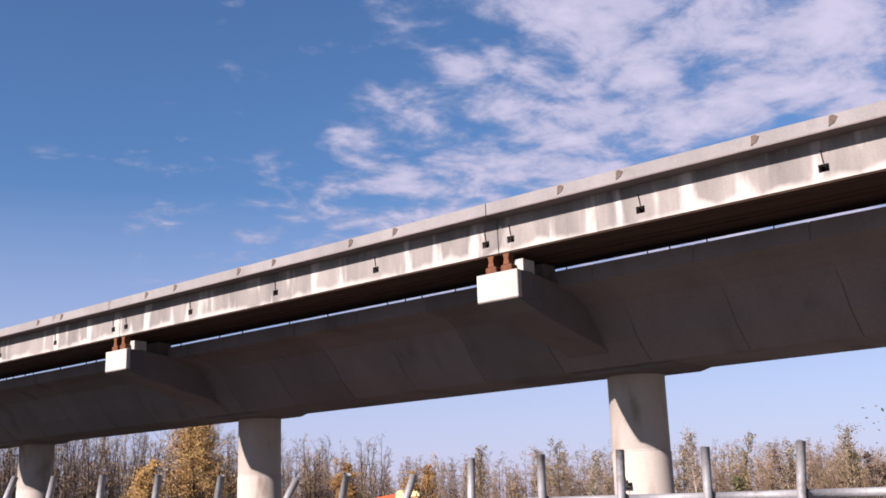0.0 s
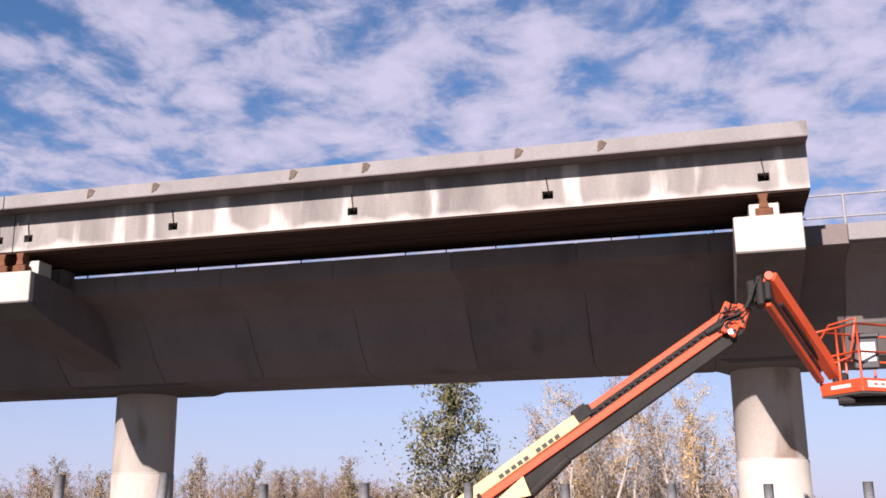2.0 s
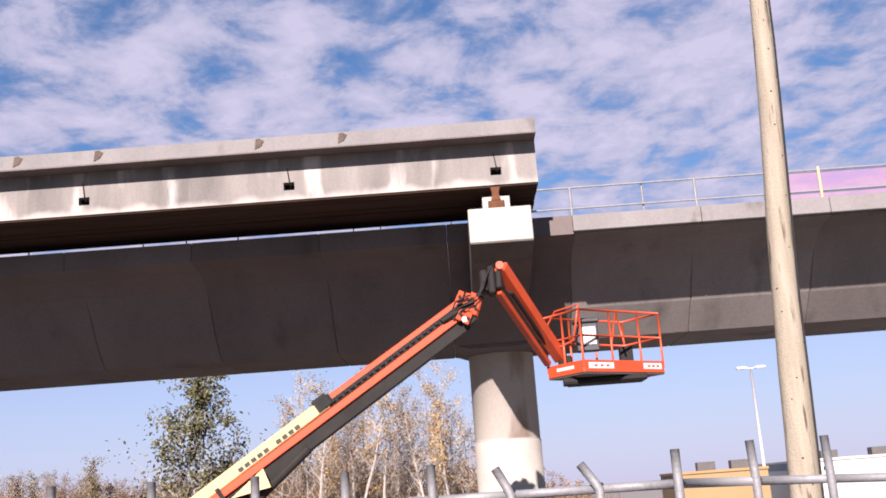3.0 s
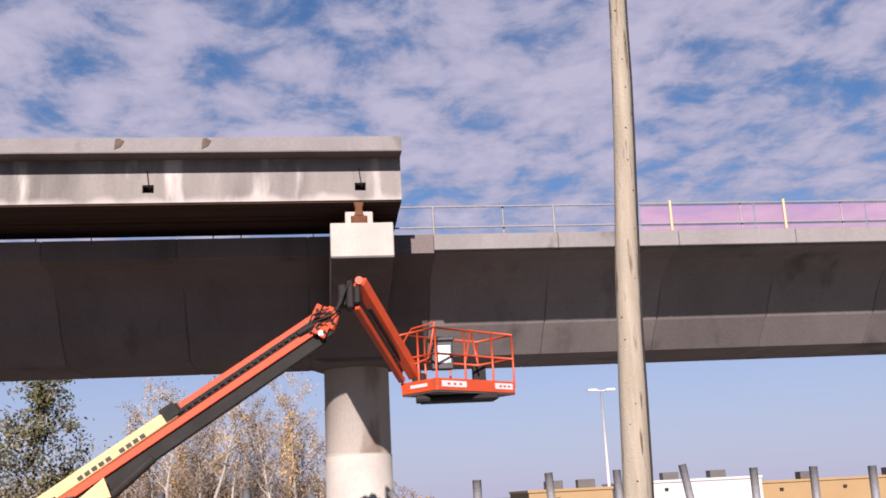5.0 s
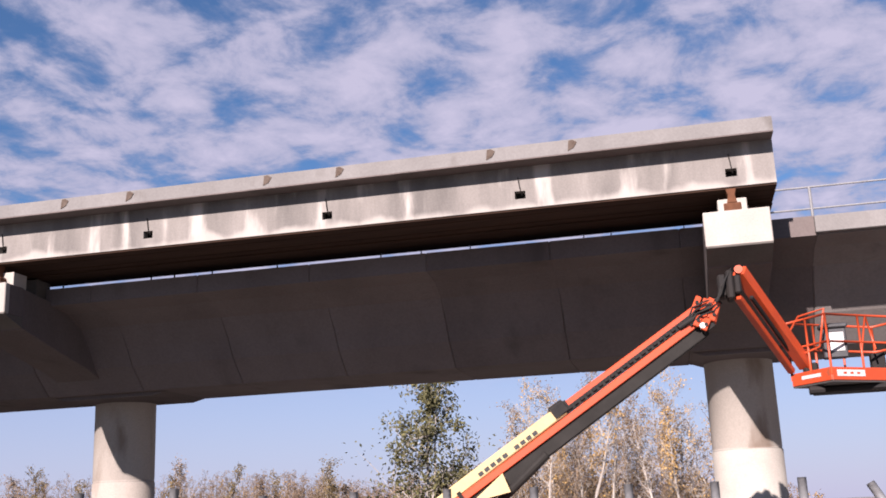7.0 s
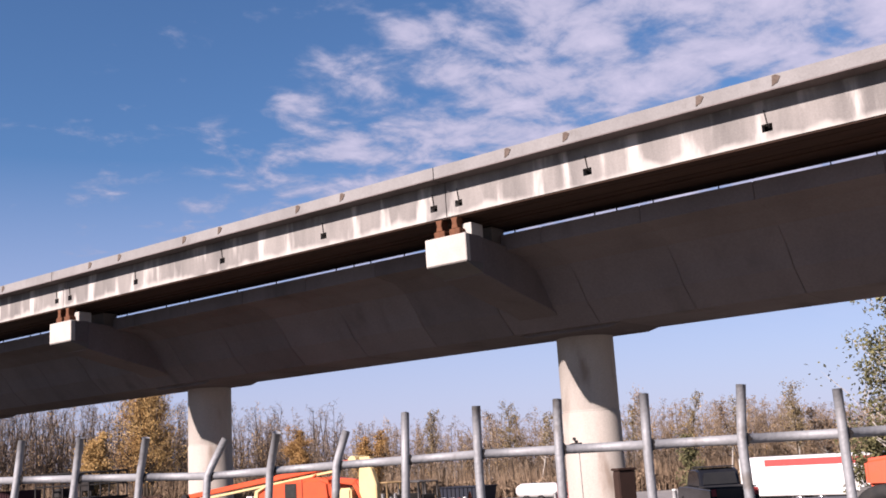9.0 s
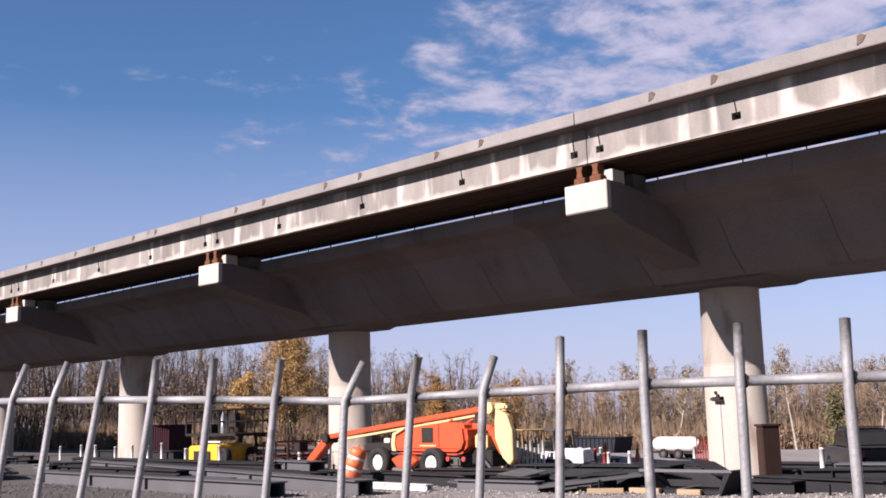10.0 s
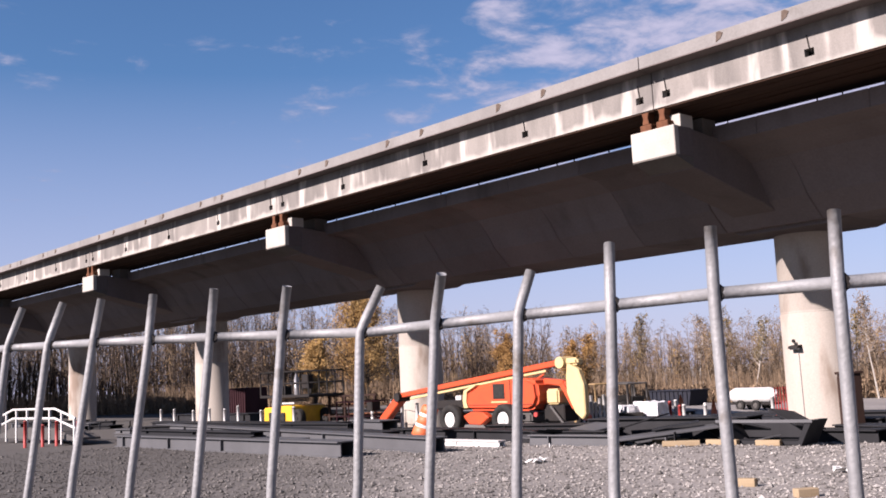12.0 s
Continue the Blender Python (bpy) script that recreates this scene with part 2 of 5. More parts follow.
def darker_ground(m, far_tone):
    """Broad uneven patches: the yard turns darker towards -x and -y."""
    t = m.node_tree
    b = t.nodes["Principled BSDF"]
    base = b.inputs["Base Color"].links[0].from_socket
    geo, dot = t.nodes.new("ShaderNodeNewGeometry"), t.nodes.new("ShaderNodeVectorMath")
    dot.operation = "DOT_PRODUCT"
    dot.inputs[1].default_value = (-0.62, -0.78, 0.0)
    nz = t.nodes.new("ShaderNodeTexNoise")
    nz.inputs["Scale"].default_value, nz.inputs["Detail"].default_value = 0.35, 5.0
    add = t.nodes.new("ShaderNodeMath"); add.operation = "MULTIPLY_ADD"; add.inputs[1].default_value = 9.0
    west_fade = t.nodes.new("ShaderNodeMapRange"); west_fade.interpolation_type = "SMOOTHSTEP"
    west_fade.inputs["From Min"].default_value, west_fade.inputs["From Max"].default_value = 14.5, 25.0
    west_fade.inputs["To Min"].default_value, west_fade.inputs["To Max"].default_value = 0.0, 0.85
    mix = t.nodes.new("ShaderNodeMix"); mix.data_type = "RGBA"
    mix.inputs["B"].default_value = (*far_tone, 1)
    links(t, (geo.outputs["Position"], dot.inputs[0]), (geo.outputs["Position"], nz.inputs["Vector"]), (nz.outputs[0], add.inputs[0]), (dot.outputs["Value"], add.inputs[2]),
          (add.outputs[0], west_fade.inputs["Value"]), (west_fade.outputs[0], mix.inputs["Factor"]), (base, mix.inputs["A"]), (mix.outputs["Result"], b.inputs["Base Color"]))


darker_ground(GRAVEL, (0.050, 0.046, 0.043))
POLE_WOOD = surface("weathered_pole_wood", (0.262, 0.230, 0.176), (0.160, 0.134, 0.098), 3.0, 60, 0.9, bump=0.5, stretch=(3, 3, 0.25), spots=(0.085, 0.068, 0.045), spot_size=(0.60, 0.68))
UNSEEN_GROUND = surface("dark_unseen_ground", (0.052, 0.050, 0.048), (0.036, 0.035, 0.034), 0.8, 60, 0.9, bump=0.4)
RUBBER = surface("black_rubber", (0.014, 0.014, 0.014), (0.032, 0.028, 0.025), 8, 60, 0.8)
ORANGE = surface("orange_machine_paint", (0.420, 0.058, 0.018), (0.315, 0.041, 0.014), 2.5, 40, 0.42, bump=0.04, spots=(0.202, 0.059, 0.030), spot_size=(0.66, 0.78))
CREAM = surface("cream_machine_paint", (0.437, 0.336, 0.168), (0.370, 0.269, 0.123), 2.0, 40, 0.45, bump=0.04)
WHITE_PAINT = surface("white_paint", (0.464, 0.458, 0.446), (0.369, 0.357, 0.339), 2.5, 40, 0.5, bump=0.05)
BARK_DARK = surface("dark_bark", (0.046, 0.035, 0.025), (0.028, 0.021, 0.016), 3, 30, 0.95, bump=0.5, stretch=(2, 2, 0.3))
BARK_BIRCH = surface("pale_birch_bark", (0.330, 0.300, 0.265), (0.157, 0.137, 0.118), 4, 30, 0.9, bump=0.3, stretch=(1, 1, 2.5))
LEAF_GREEN = foliage("dull_green_leaves", (0.025, 0.027, 0.012), (0.133, 0.122, 0.056))
LEAF_YELLOW = foliage("yellow_autumn_leaves", (0.185, 0.110, 0.040), (0.460, 0.300, 0.120))
LEAF_ORANGE = foliage("orange_autumn_leaves", (0.160, 0.085, 0.030), (0.340, 0.200, 0.075))
LEAF_OLIVE = foliage("olive_brown_leaves", (0.075, 0.058, 0.028), (0.205, 0.150, 0.075))
LEAF_BROWN = foliage("brown_autumn_leaves", (0.092, 0.060, 0.039), (0.218, 0.154, 0.098))
TWIGS_DARK = foliage("dark_brown_twigs", (0.017, 0.012, 0.010), (0.056, 0.042, 0.033))
TWIGS = foliage("grey_brown_twigs", (0.062, 0.045, 0.032), (0.210, 0.160, 0.114))


# ---------------------------------------------------------------- mesh helpers
def mesh_object(name, bm, material, smooth=False):
    me = bpy.data.meshes.new(name)
    bm.normal_update()
    bm.to_mesh(me)
    bm.free()
    for mt in (material if isinstance(material, (list, tuple)) else (material,)):
        me.materials.append(mt)
    if smooth:
        for f in me.polygons:
            f.use_smooth = True
    return new(name, me)


def part(name, bm, material, parent, label="", smooth=False):
    ob = mesh_object(name, bm, material, smooth)
    ob.parent = parent
    return tagged(ob, label) if label else ob


def thing(name, at=(0, 0, 0), turn=0.0, label="", category="", group="", kind=""):
    ob = new(name)
    ob.matrix_world = pose(*at, 0, 0, turn)
    return tagged(ob, label, category, group, kind)


def add_box(bm, x0, x1, y0, y1, z0, z1, bevel=0.0):
    g = bmesh.ops.create_cube(bm, size=1.0, matrix=Matrix.Translation(((x0 + x1) / 2, (y0 + y1) / 2, (z0 + z1) / 2)) @ Matrix.Diagonal((x1 - x0, y1 - y0, z1 - z0, 1)))
    if bevel:
        es = list({e for v in g["verts"] for e in v.link_edges})
        bmesh.ops.bevel(bm, geom=es, offset=bevel, segments=3 if bevel >= 0.05 else 1, affect="EDGES")
    return bm


def box(x0, x1, y0, y1, z0, z1, bevel=0.0):
    return add_box(bmesh.new(), x0, x1, y0, y1, z0, z1, bevel)


def add_prism(bm, outline, a, b, axis="x", bevel=0.0):
    """A closed outline of two coordinates drawn out along an axis from a to b."""
    def at(u, v, w):
        return {"x": (w, u, v), "y": (u, w, v), "z": (u, v, w)}[axis]
    r1 = [bm.verts.new(at(u, v, a)) for u, v in outline]
    r2 = [bm.verts.new(at(u, v, b)) for u, v in outline]
    k = len(outline)
    fs = [bm.faces.new(r1), bm.faces.new(list(reversed(r2)))]
    for i in range(k):
        fs.append(bm.faces.new((r1[i], r2[i], r2[(i + 1) % k], r1[(i + 1) % k])))
    bmesh.ops.recalc_face_normals(bm, faces=fs)
    if bevel:
        es = list({e for f in fs for e in f.edges})
        bmesh.ops.bevel(bm, geom=es, offset=bevel, segments=3 if bevel >= 0.05 else 1, affect="EDGES")
    return bm


def prism(outline, a, b, axis="x", bevel=0.0):
    return add_prism(bmesh.new(), outline, a, b, axis, bevel)


def add_tube(bm, points, radii, sides=10, cap=True):
    """A round bar through points; radii is one number or one for each point."""
    pts = [Vector(p) for p in points]
    if not isinstance(radii, (list, tuple)):
        radii = [radii] * len(pts)
    rings = []
    for i, p in enumerate(pts):
        d = (pts[min(i + 1, len(pts) - 1)] - pts[max(i - 1, 0)]).normalized()
        if i == 0:
            u = d.cross(Vector((0, 0, 1)) if abs(d.z) < 0.9 else Vector((1, 0, 0))).normalized()
        else:
            u = (u - d * u.dot(d)).normalized()
        v = d.cross(u)
        rings.append([bm.verts.new(p + (u * math.cos(a) + v * math.sin(a)) * radii[i]) for a in (math.tau * j / sides for j in range(sides))])
    for r1, r2 in zip(rings, rings[1:]):
        for j in range(sides):
            bm.faces.new((r1[j], r1[(j + 1) % sides], r2[(j + 1) % sides], r2[j]))
    if cap:
        bm.faces.new(rings[0])
        bm.faces.new(list(reversed(rings[-1])))
    return bm


def tube(points, radii, sides=10, cap=True):
    return add_tube(bmesh.new(), points, radii, sides, cap)


def add_beam(bm, a, b, width, height, bevel=0.0):
    """A square bar from a to b."""
    a, b = Vector(a), Vector(b)
    d = (b - a)
    turn = d.to_track_quat("X", "Z").to_matrix().to_4x4()
    g = bmesh.ops.create_cube(bm, size=1.0, matrix=Matrix.Translation((a + b) / 2) @ turn @ Matrix.Diagonal((d.length, width, height, 1)))
    if bevel:
        bmesh.ops.bevel(bm, geom=list({e for v in g["verts"] for e in v.link_edges}), offset=bevel, segments=3 if bevel >= 0.05 else 1, affect="EDGES")
    return bm


def beam(a, b, width, height, bevel=0.0):
    return add_beam(bmesh.new(), a, b, width, height, bevel)


# ---------------------------------------------------------------- ground
def ground_height(x, y):
    drop = min(max((y - 45) / 60, 0), 1) * min(max((x + 2) / 25, 0), 1)
    bumps = 0.05 * noise.noise((x * 0.25, y * 0.25, 0.0)) if abs(x) < 90 and abs(y) < 60 else 0.0
    dip = -min(max(y * 0.035, 0), 0.7) * min(max((x + 30) / 12, 0), 1)
    fall = -0.022 * min(max(y - 12, 0), 32) * min(max((-x - 10) / 8, 0), 1) * min(max((x + 60) / 12, 0), 1)
    return -4.5 * drop * drop * (3 - 2 * drop) + bumps + dip + fall - 0.008 * min(max(y - 8, 0), 100)


def make_ground():
    xs = [-2400, -900, -400, -200, -120] + [-90 + i * 1.2 for i in range(118)] + [60, 80, 110, 160, 300, 700, 2400]
    ys = [-2400, -600, -200, -80, -40] + [-26 + i * 1.2 for i in range(64)] + [55, 62, 70, 80, 92, 106, 130, 180, 300, 700, 2400]
    verts = [(x, y, ground_height(x, y) - (0.03 if abs(x) < 90 else 0)) for y in ys for x in xs]
    w = len(xs)
    faces = [(j * w + i, j * w + i + 1, (j + 1) * w + i + 1, (j + 1) * w + i) for j in range(len(ys) - 1) for i in range(w - 1)]
    me = bpy.data.meshes.new("ground")
    me.from_pydata(verts, [], faces)
    me.materials.append(GRAVEL)
    for f in me.polygons:
        f.use_smooth = True
    tagged(new("ground", me), "grey crushed gravel yard ground with pale stones", "ground", kind="structure")


make_ground()
# Unseen dark sheet behind the camera, added to cut bounce light.
road = mesh_object("road", box(-220, 220, -60, -17.75, -0.12, 0.055, 0.02), UNSEEN_GROUND)
tagged(road, "unseen dark ground sheet by the fence, added to cut bounce light", "road", kind="structure")

# ---------------------------------------------------------------- the guideway
BAY = 15.0
PIER_X, PIER_Y, PIER_R = 0.63, 5.79, 0.74
BAYS = 9


def make_pier(k):
    x = PIER_X - BAY * k
    pier = thing("bridge_pier", (x, PIER_Y, 0), 0, "round concrete bridge pier on gravel, stained and weathered", "bridge pier", "piers of the guideway")
    low = bmesh.new()
    add_tube(low, [(0, 0, -0.5), (0, 0, 2.72), (0, 0, 2.75)], [PIER_R + 0.012, PIER_R + 0.012, PIER_R - 0.01], 48)
    part("lower_lift", low, CONCRETE_FRESH if k == 0 else CONCRETE_PIER, pier, "smooth pale concrete" if k == 0 else "", True)
    top = bmesh.new()
    add_tube(top, [(0, 0, 2.75), (0, 0, 2.78), (0, 0, 4.88)], [PIER_R - 0.01, PIER_R, PIER_R], 48)
    part("upper_lift", top, CONCRETE_PIER, pier, "", True)
    # the arm that carries the outer beam
    arm = thing("cantilever_bracket", (-BAY * k, 0, 0), 0, "concrete cantilever bracket with a pale squared nose", "bracket", "brackets of the guideway")
    # Darker core behind the pale face: the side's shade is put into its colour.
    part("nose_core", box(0.004, 1.136, 0.16, 0.62, 5.99, 6.615, 0.01), CONCRETE_GIRDER, arm)
    part("nose", box(0, 1.14, 0, 0.16, 5.99, 6.62, 0.015), CONCRETE_FRESH, arm, "pale freshly cast nose block")
    arm_bm = prism([(0.62, 5.75), (0.62, 6.6), (2.2, 6.45), (5.3, 6.2), (5.3, 4.68), (4.3, 4.68), (3.75, 5.02), (3.2, 5.19), (2.0, 5.44)], 0.006, 1.134, "x", 0.02)
    part("arm", arm_bm, CONCRETE_GIRDER, arm)
    part("nose_shoe", prism([(0.006, 5.97), (0.006, 5.985), (0.62, 5.985), (0.62, 5.77)], 0.006, 1.134, "x"), CONCRETE, arm)
    if k == 0:
        part("pedestal", box(0.28, 0.78, 0.12, 0.55, 6.62, 6.86, 0.01), CONCRETE_FRESH, arm)
        part("pedestal", box(0.2, 0.9, 1.1, 1.6, 6.5, 6.95, 0.01), CONCRETE, arm)
    else:
        part("pedestal", box(0.78, 1.10, 0.30, 0.75, 6.58, 6.90, 0.01), CONCRETE_FRESH, arm)
        part("pedestal", box(0.2, 1.0, 1.25, 1.75, 6.45, 6.95, 0.01), CONCRETE, arm)


def make_bearing(x):
    b = thing("bearing", (x, 0.22, 6.62), 0, "rusty steel rocker bearing seated on the bracket", "bearing", "bearings")
    part("base_block", box(-0.15, 0.15, -0.13, 0.13, 0, 0.16, 0.015), RUST, b)
    part("rocker", prism([(-0.09, 0.16), (0.09, 0.16), (0.06, 0.30), (0.10, 0.44), (-0.10, 0.44), (-0.06, 0.30)], -0.12, 0.12, "y", 0.01), RUST, b)


def make_outer_beam(a, b, k):
    """One precast beam: a web that shows its face, an overhanging top slab, a lower inner part."""
    ob = thing("edge_beam", ((a + b) / 2, 0, 0), 0, "precast concrete edge beam with white lime streaks and overhanging slab", "beam", "edge beams of the guideway")
    h = (b - a) / 2 - 0.012
    pockets = [-10.745, -6.97, -3.214]
    c = (a + b) / 2
    xs = sorted([x - BAY * k - c for x in pockets] + [-h + 0.34, (h - 0.75) if k == 0 else (h - 0.34)])
    web = bmesh.new()
    # face with real pockets: strips between them
    z0, z1, pz0, pz1, pw = 7.067, 7.872, 7.25, 7.40, 0.10
    add_box(web, -h, h, 0.25, 1.15, z0, z1)
    add_box(web, -h, h, 0.073, 0.25, z0, pz0)
    add_box(web, -h, h, 0.073, 0.25, pz1, z1)
    last = -h
    for x in xs + [h + pw]:
        add_box(web, last, x - pw, 0.073, 0.25, pz0, pz1)
        last = x + pw
    part("web", web, CONCRETE_WEB, ob, "grey concrete face streaked with white lime")
    slab = prism([(-0.34, 7.876), (-0.34, 8.145), (-0.12, 8.145), (-0.12, 8.05), (2.9, 8.05), (2.9, 7.872), (-0.31, 7.872)], -h, h, "x")
    part("top_slab", slab, CONCRETE_SLAB, ob)
    # Darker strips under the overhang: its shade is put into the concrete tone.
    part("slab_soffit", box(-h, h, -0.318, 0.072, 7.864, 7.8705), CONCRETE_GIRDER, ob, "underside with shade put into its concrete tone")
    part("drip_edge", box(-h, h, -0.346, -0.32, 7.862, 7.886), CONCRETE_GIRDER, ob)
    # The rib's dark brown stands in for the shade behind the beam.
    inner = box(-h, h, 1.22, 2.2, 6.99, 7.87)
    part("inner_rib", inner, SHADED_TIMBER, ob, "rib in dark timber brown that carries its shade")
    # Brown boards whose very dark tone also paints the shade down here.
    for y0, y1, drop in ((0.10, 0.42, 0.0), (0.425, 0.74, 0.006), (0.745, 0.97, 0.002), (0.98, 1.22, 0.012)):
        part("soffit_board", box(-h, h, y0, y1, 7.035 - drop, 7.066 - drop), SHADED_TIMBER, ob, "brown shuttering timber under the beam, shade put into its tone")
    for x in xs:
        # Black backing paints the shade inside the recess.
        part("pocket_shade", box(x - pw + 0.005, x + pw - 0.005, 0.235, 0.246, pz0 + 0.005, pz1 - 0.005), DARK_VOID, ob)
        tie = bmesh.new()
        add_tube(tie, [(x - 0.02, 0.055, 7.66), (x + 0.01, 0.058, 7.42), (x + 0.03, 0.12, 7.33)], 0.011, 6)
        part("tie_rod", tie, DARK_STEEL, ob)
    rng = random.Random(40 + k)
    x = -h + 0.5
    while x < h - 0.6:
        part("soffit_hanger", box(x, x + 0.018, 2.02, 2.05, 6.70, 7.04), DARK_STEEL, ob)
        x += rng.choice((0.6, 1.0, 1.6, 2.1)) * rng.uniform(0.85, 1.15)
    # old lifting plates along the slab edge
    for x in (-12.38, -10.94, -8.03, -6.57, -3.66, -2.16):
        part("lifting_plate", prism([(x - BAY * k - c - 0.08, 7.93), (x - BAY * k - c - 0.06, 8.12), (x - BAY * k - c + 0.01, 8.13), (x - BAY * k - c + 0.09, 8.08), (x - BAY * k - c + 0.03, 7.98)], -0.352, -0.30, "y"), PATCH, ob, "rusty patch plate")


WING = [(1.6, 6.785), (1.6, 6.41), (2.25, 6.33), (2.8, 6.08), (3.17, 5.66), (3.45, 5.25), (4.02, 4.67), (4.4, 4.655)]


def girder_outline(lift):
    """Outline of a segment; the soffit lies a little higher under the bays that carry edge beams."""
    near = [(y, z + (lift if z < 5 else 0)) for y, z in WING]
    far = [(2 * PIER_Y - y, z) for y, z in reversed(WING[:-2])]
    return near + [(6.28, 4.66 + lift)] + far


def make_girder():
    ob = thing("box_girder", (0, 0, 0), 0, "segmental grey concrete box girder of an elevated guideway", "girder")
    step = BAY / 6
    made = {}
    first = -BAY * (BAYS - 1) - 6
    n = int((40 - first) / step)
    for i in range(n):
        x = 0.84 - 0.5 * step + step * (i - 6 * (BAYS - 1))
        at_pier = (i % 6) == 0 and i <= 6 * (BAYS - 1)
        lift = 0.08 if x < 0 else 0.0
        key = (at_pier, lift)
        if key not in made:
            o = girder_outline(lift)
            dy, e = 0.018, 0.02
            inner = [(y + (dy if y < PIER_Y else -dy), z + (0.015 if z < 6 else -0.01)) for y, z in o]
            bm = bmesh.new()
            rings = [[bm.verts.new((w, y, z)) for y, z in r] for w, r in ((0.001, inner), (e, o), (step - e, o), (step - 0.001, inner))]
            for r1, r2 in zip(rings, rings[1:]):
                for j in range(len(o)):
                    bm.faces.new((r1[j], r2[j], r2[(j + 1) % len(o)], r1[(j + 1) % len(o)]))
            bm.faces.new(rings[0]), bm.faces.new(list(reversed(rings[-1])))
            bmesh.ops.recalc_face_normals(bm, faces=bm.faces[:])
            # Under edge beams the shade-toned concrete, on the bare end its sunlit copy.
            made[key] = part("segment", bm, CONCRETE_GIRDER if lift else CONCRETE_SUNLIT, ob)
            made[key].location.x = x
            s = made[key]
        else:
            s = new("segment", made[key].data)
            s.parent = ob
            s.location.x = x
        if at_pier:
            if "sole" not in made:
                made["sole"] = prism([(0.05, 4.742), (step + 0.5, 4.742), (step + 0.15, 4.655), (0.3, 4.655)], 4.2, 6.25, "y")
                made["sole"] = part("thickened_sole", made["sole"], CONCRETE_GIRDER, ob)
                made["sole"].location.x = x
            else:
                q = new("thickened_sole", made["sole"].data)
                q.parent = ob
                q.location.x = x
    return ob


for k in range(BAYS):
    make_pier(k)
far_pier = thing("bridge_pier", (PIER_X + BAY, PIER_Y, 0), 0, "round concrete bridge pier on gravel, stained and weathered", "bridge pier", "piers of the guideway")
part("shaft", tube([(0, 0, -0.5), (0, 0, 4.88)], PIER_R, 40), CONCRETE_PIER, far_pier, "", True)
make_girder()
# Paler strip over the girder's deck edge; sunlight is put into its tone.
coping = thing("sunlit_deck_edge", (2.05, 0, 0), 0, "paler concrete strip on the bare deck edge, sunlight in its tone", "coping")
coping_mesh = part("sunlit_edge_block", box(0, 2.49, 1.48, 1.72, 6.44, 6.752, 0.01), CONCRETE_SLAB, coping).data
for i in range(1, 15):
    block = new("sunlit_edge_block", coping_mesh)
    block.parent = coping
    block.location.x = 2.5 * i
for k in range(BAYS - 1):
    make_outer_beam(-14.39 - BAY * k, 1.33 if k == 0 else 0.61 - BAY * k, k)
    if k == 0:
        make_bearing(0.53)
    if k:
        make_bearing(0.35 - BAY * k)
        make_bearing(0.78 - BAY * k)


# railing on the bare end of the girder
def make_railing(y, first, gap, count, tall, label):
    r = thing("guard_railing", (0, y, 0), 0, label, "railing", "deck railings")
    base, top = 6.735, 7.83 + (y - 3.3) * 0.12
    for i in range(count):
        x = first + gap * i
        part("post", tube([(x, 0, base), (x, 0, top + (0.07 if x > tall else 0))], 0.03, 8), GALV if x < tall else CREAM, r)
    for x in (3.82, 9.25, 11.65, 14.6):
        part("post", tube([(x, 0.05, base), (x, 0.05, top)], 0.022, 8), GALV, r)
    for z in (top, top - 0.46):
        part("rail", tube([(1.4, 0, z), (first + gap * count, 0, z)], 0.02, 8), GALV, r)
    return r


make_railing(3.3, 2.28, 2.66, 12, 7.0, "galvanised pipe guard railing along the girder deck")
NET = bpy.data.materials.new("pink_debris_net")
NET.use_nodes = True
NET.node_tree.nodes["Principled BSDF"].inputs["Base Color"].default_value = (0.34, 0.15, 0.24, 1)
NET.node_tree.nodes["Principled BSDF"].inputs["Alpha"].default_value = 0.24
NET.node_tree.nodes["Principled BSDF"].inputs["Roughness"].default_value = 0.9
for i in range(10):
    x = 6.92 + 2.66 * i
    net = mesh_object("debris_net", box(x, x + 2.62, 3.335, 3.341, 6.75, 7.81), NET)
    tagged(net, "thin pinkish see-through debris net on the deck railing", "net", "debris nets")




# ---------------------------------------------------------------- picket fence beside the path
# where each picket crosses the top rail, walking along the fence
PICKETS = [
    (-4.075, -17.031), (-3.915, -16.991), (-3.755, -16.951), (-3.586, -16.924), (-3.428, -16.894), (-3.269, -16.862),
    (-3.112, -16.818), (-2.955, -16.772), (-2.801, -16.716), (-2.650, -16.656), (-2.490, -16.627), (-2.335, -16.594),
    (-2.177, -16.569), (-2.018, -16.551), (-1.860, -16.525), (-1.706, -16.489), (-1.550, -16.458), (-1.409, -16.384),
    (-1.270, -16.298), (-1.114, -16.223), (-0.961, -16.166), (-0.789, -16.122), (-0.632, -16.095), (-0.476, -16.091),
    (-0.336, -16.103), (-0.182, -16.137), (-0.054, -16.191), (0.110, -16.073), (0.258, -16.035), (0.409, -16.030),
    (0.535, -16.056), (0.639, -16.103), (0.736, -16.153), (0.824, -16.203), (0.908, -16.257), (0.986, -16.312),
]
# height of the sagging top rail at some pickets
RAIL_HEIGHT = {0: 1.712, 3: 1.710, 5: 1.703, 7: 1.694, 9: 1.682, 11: 1.688, 13: 1.692, 15: 1.690, 17: 1.689, 20: 1.693, 26: 1.692, 28: 1.680, 30: 1.667, 35: 1.653}
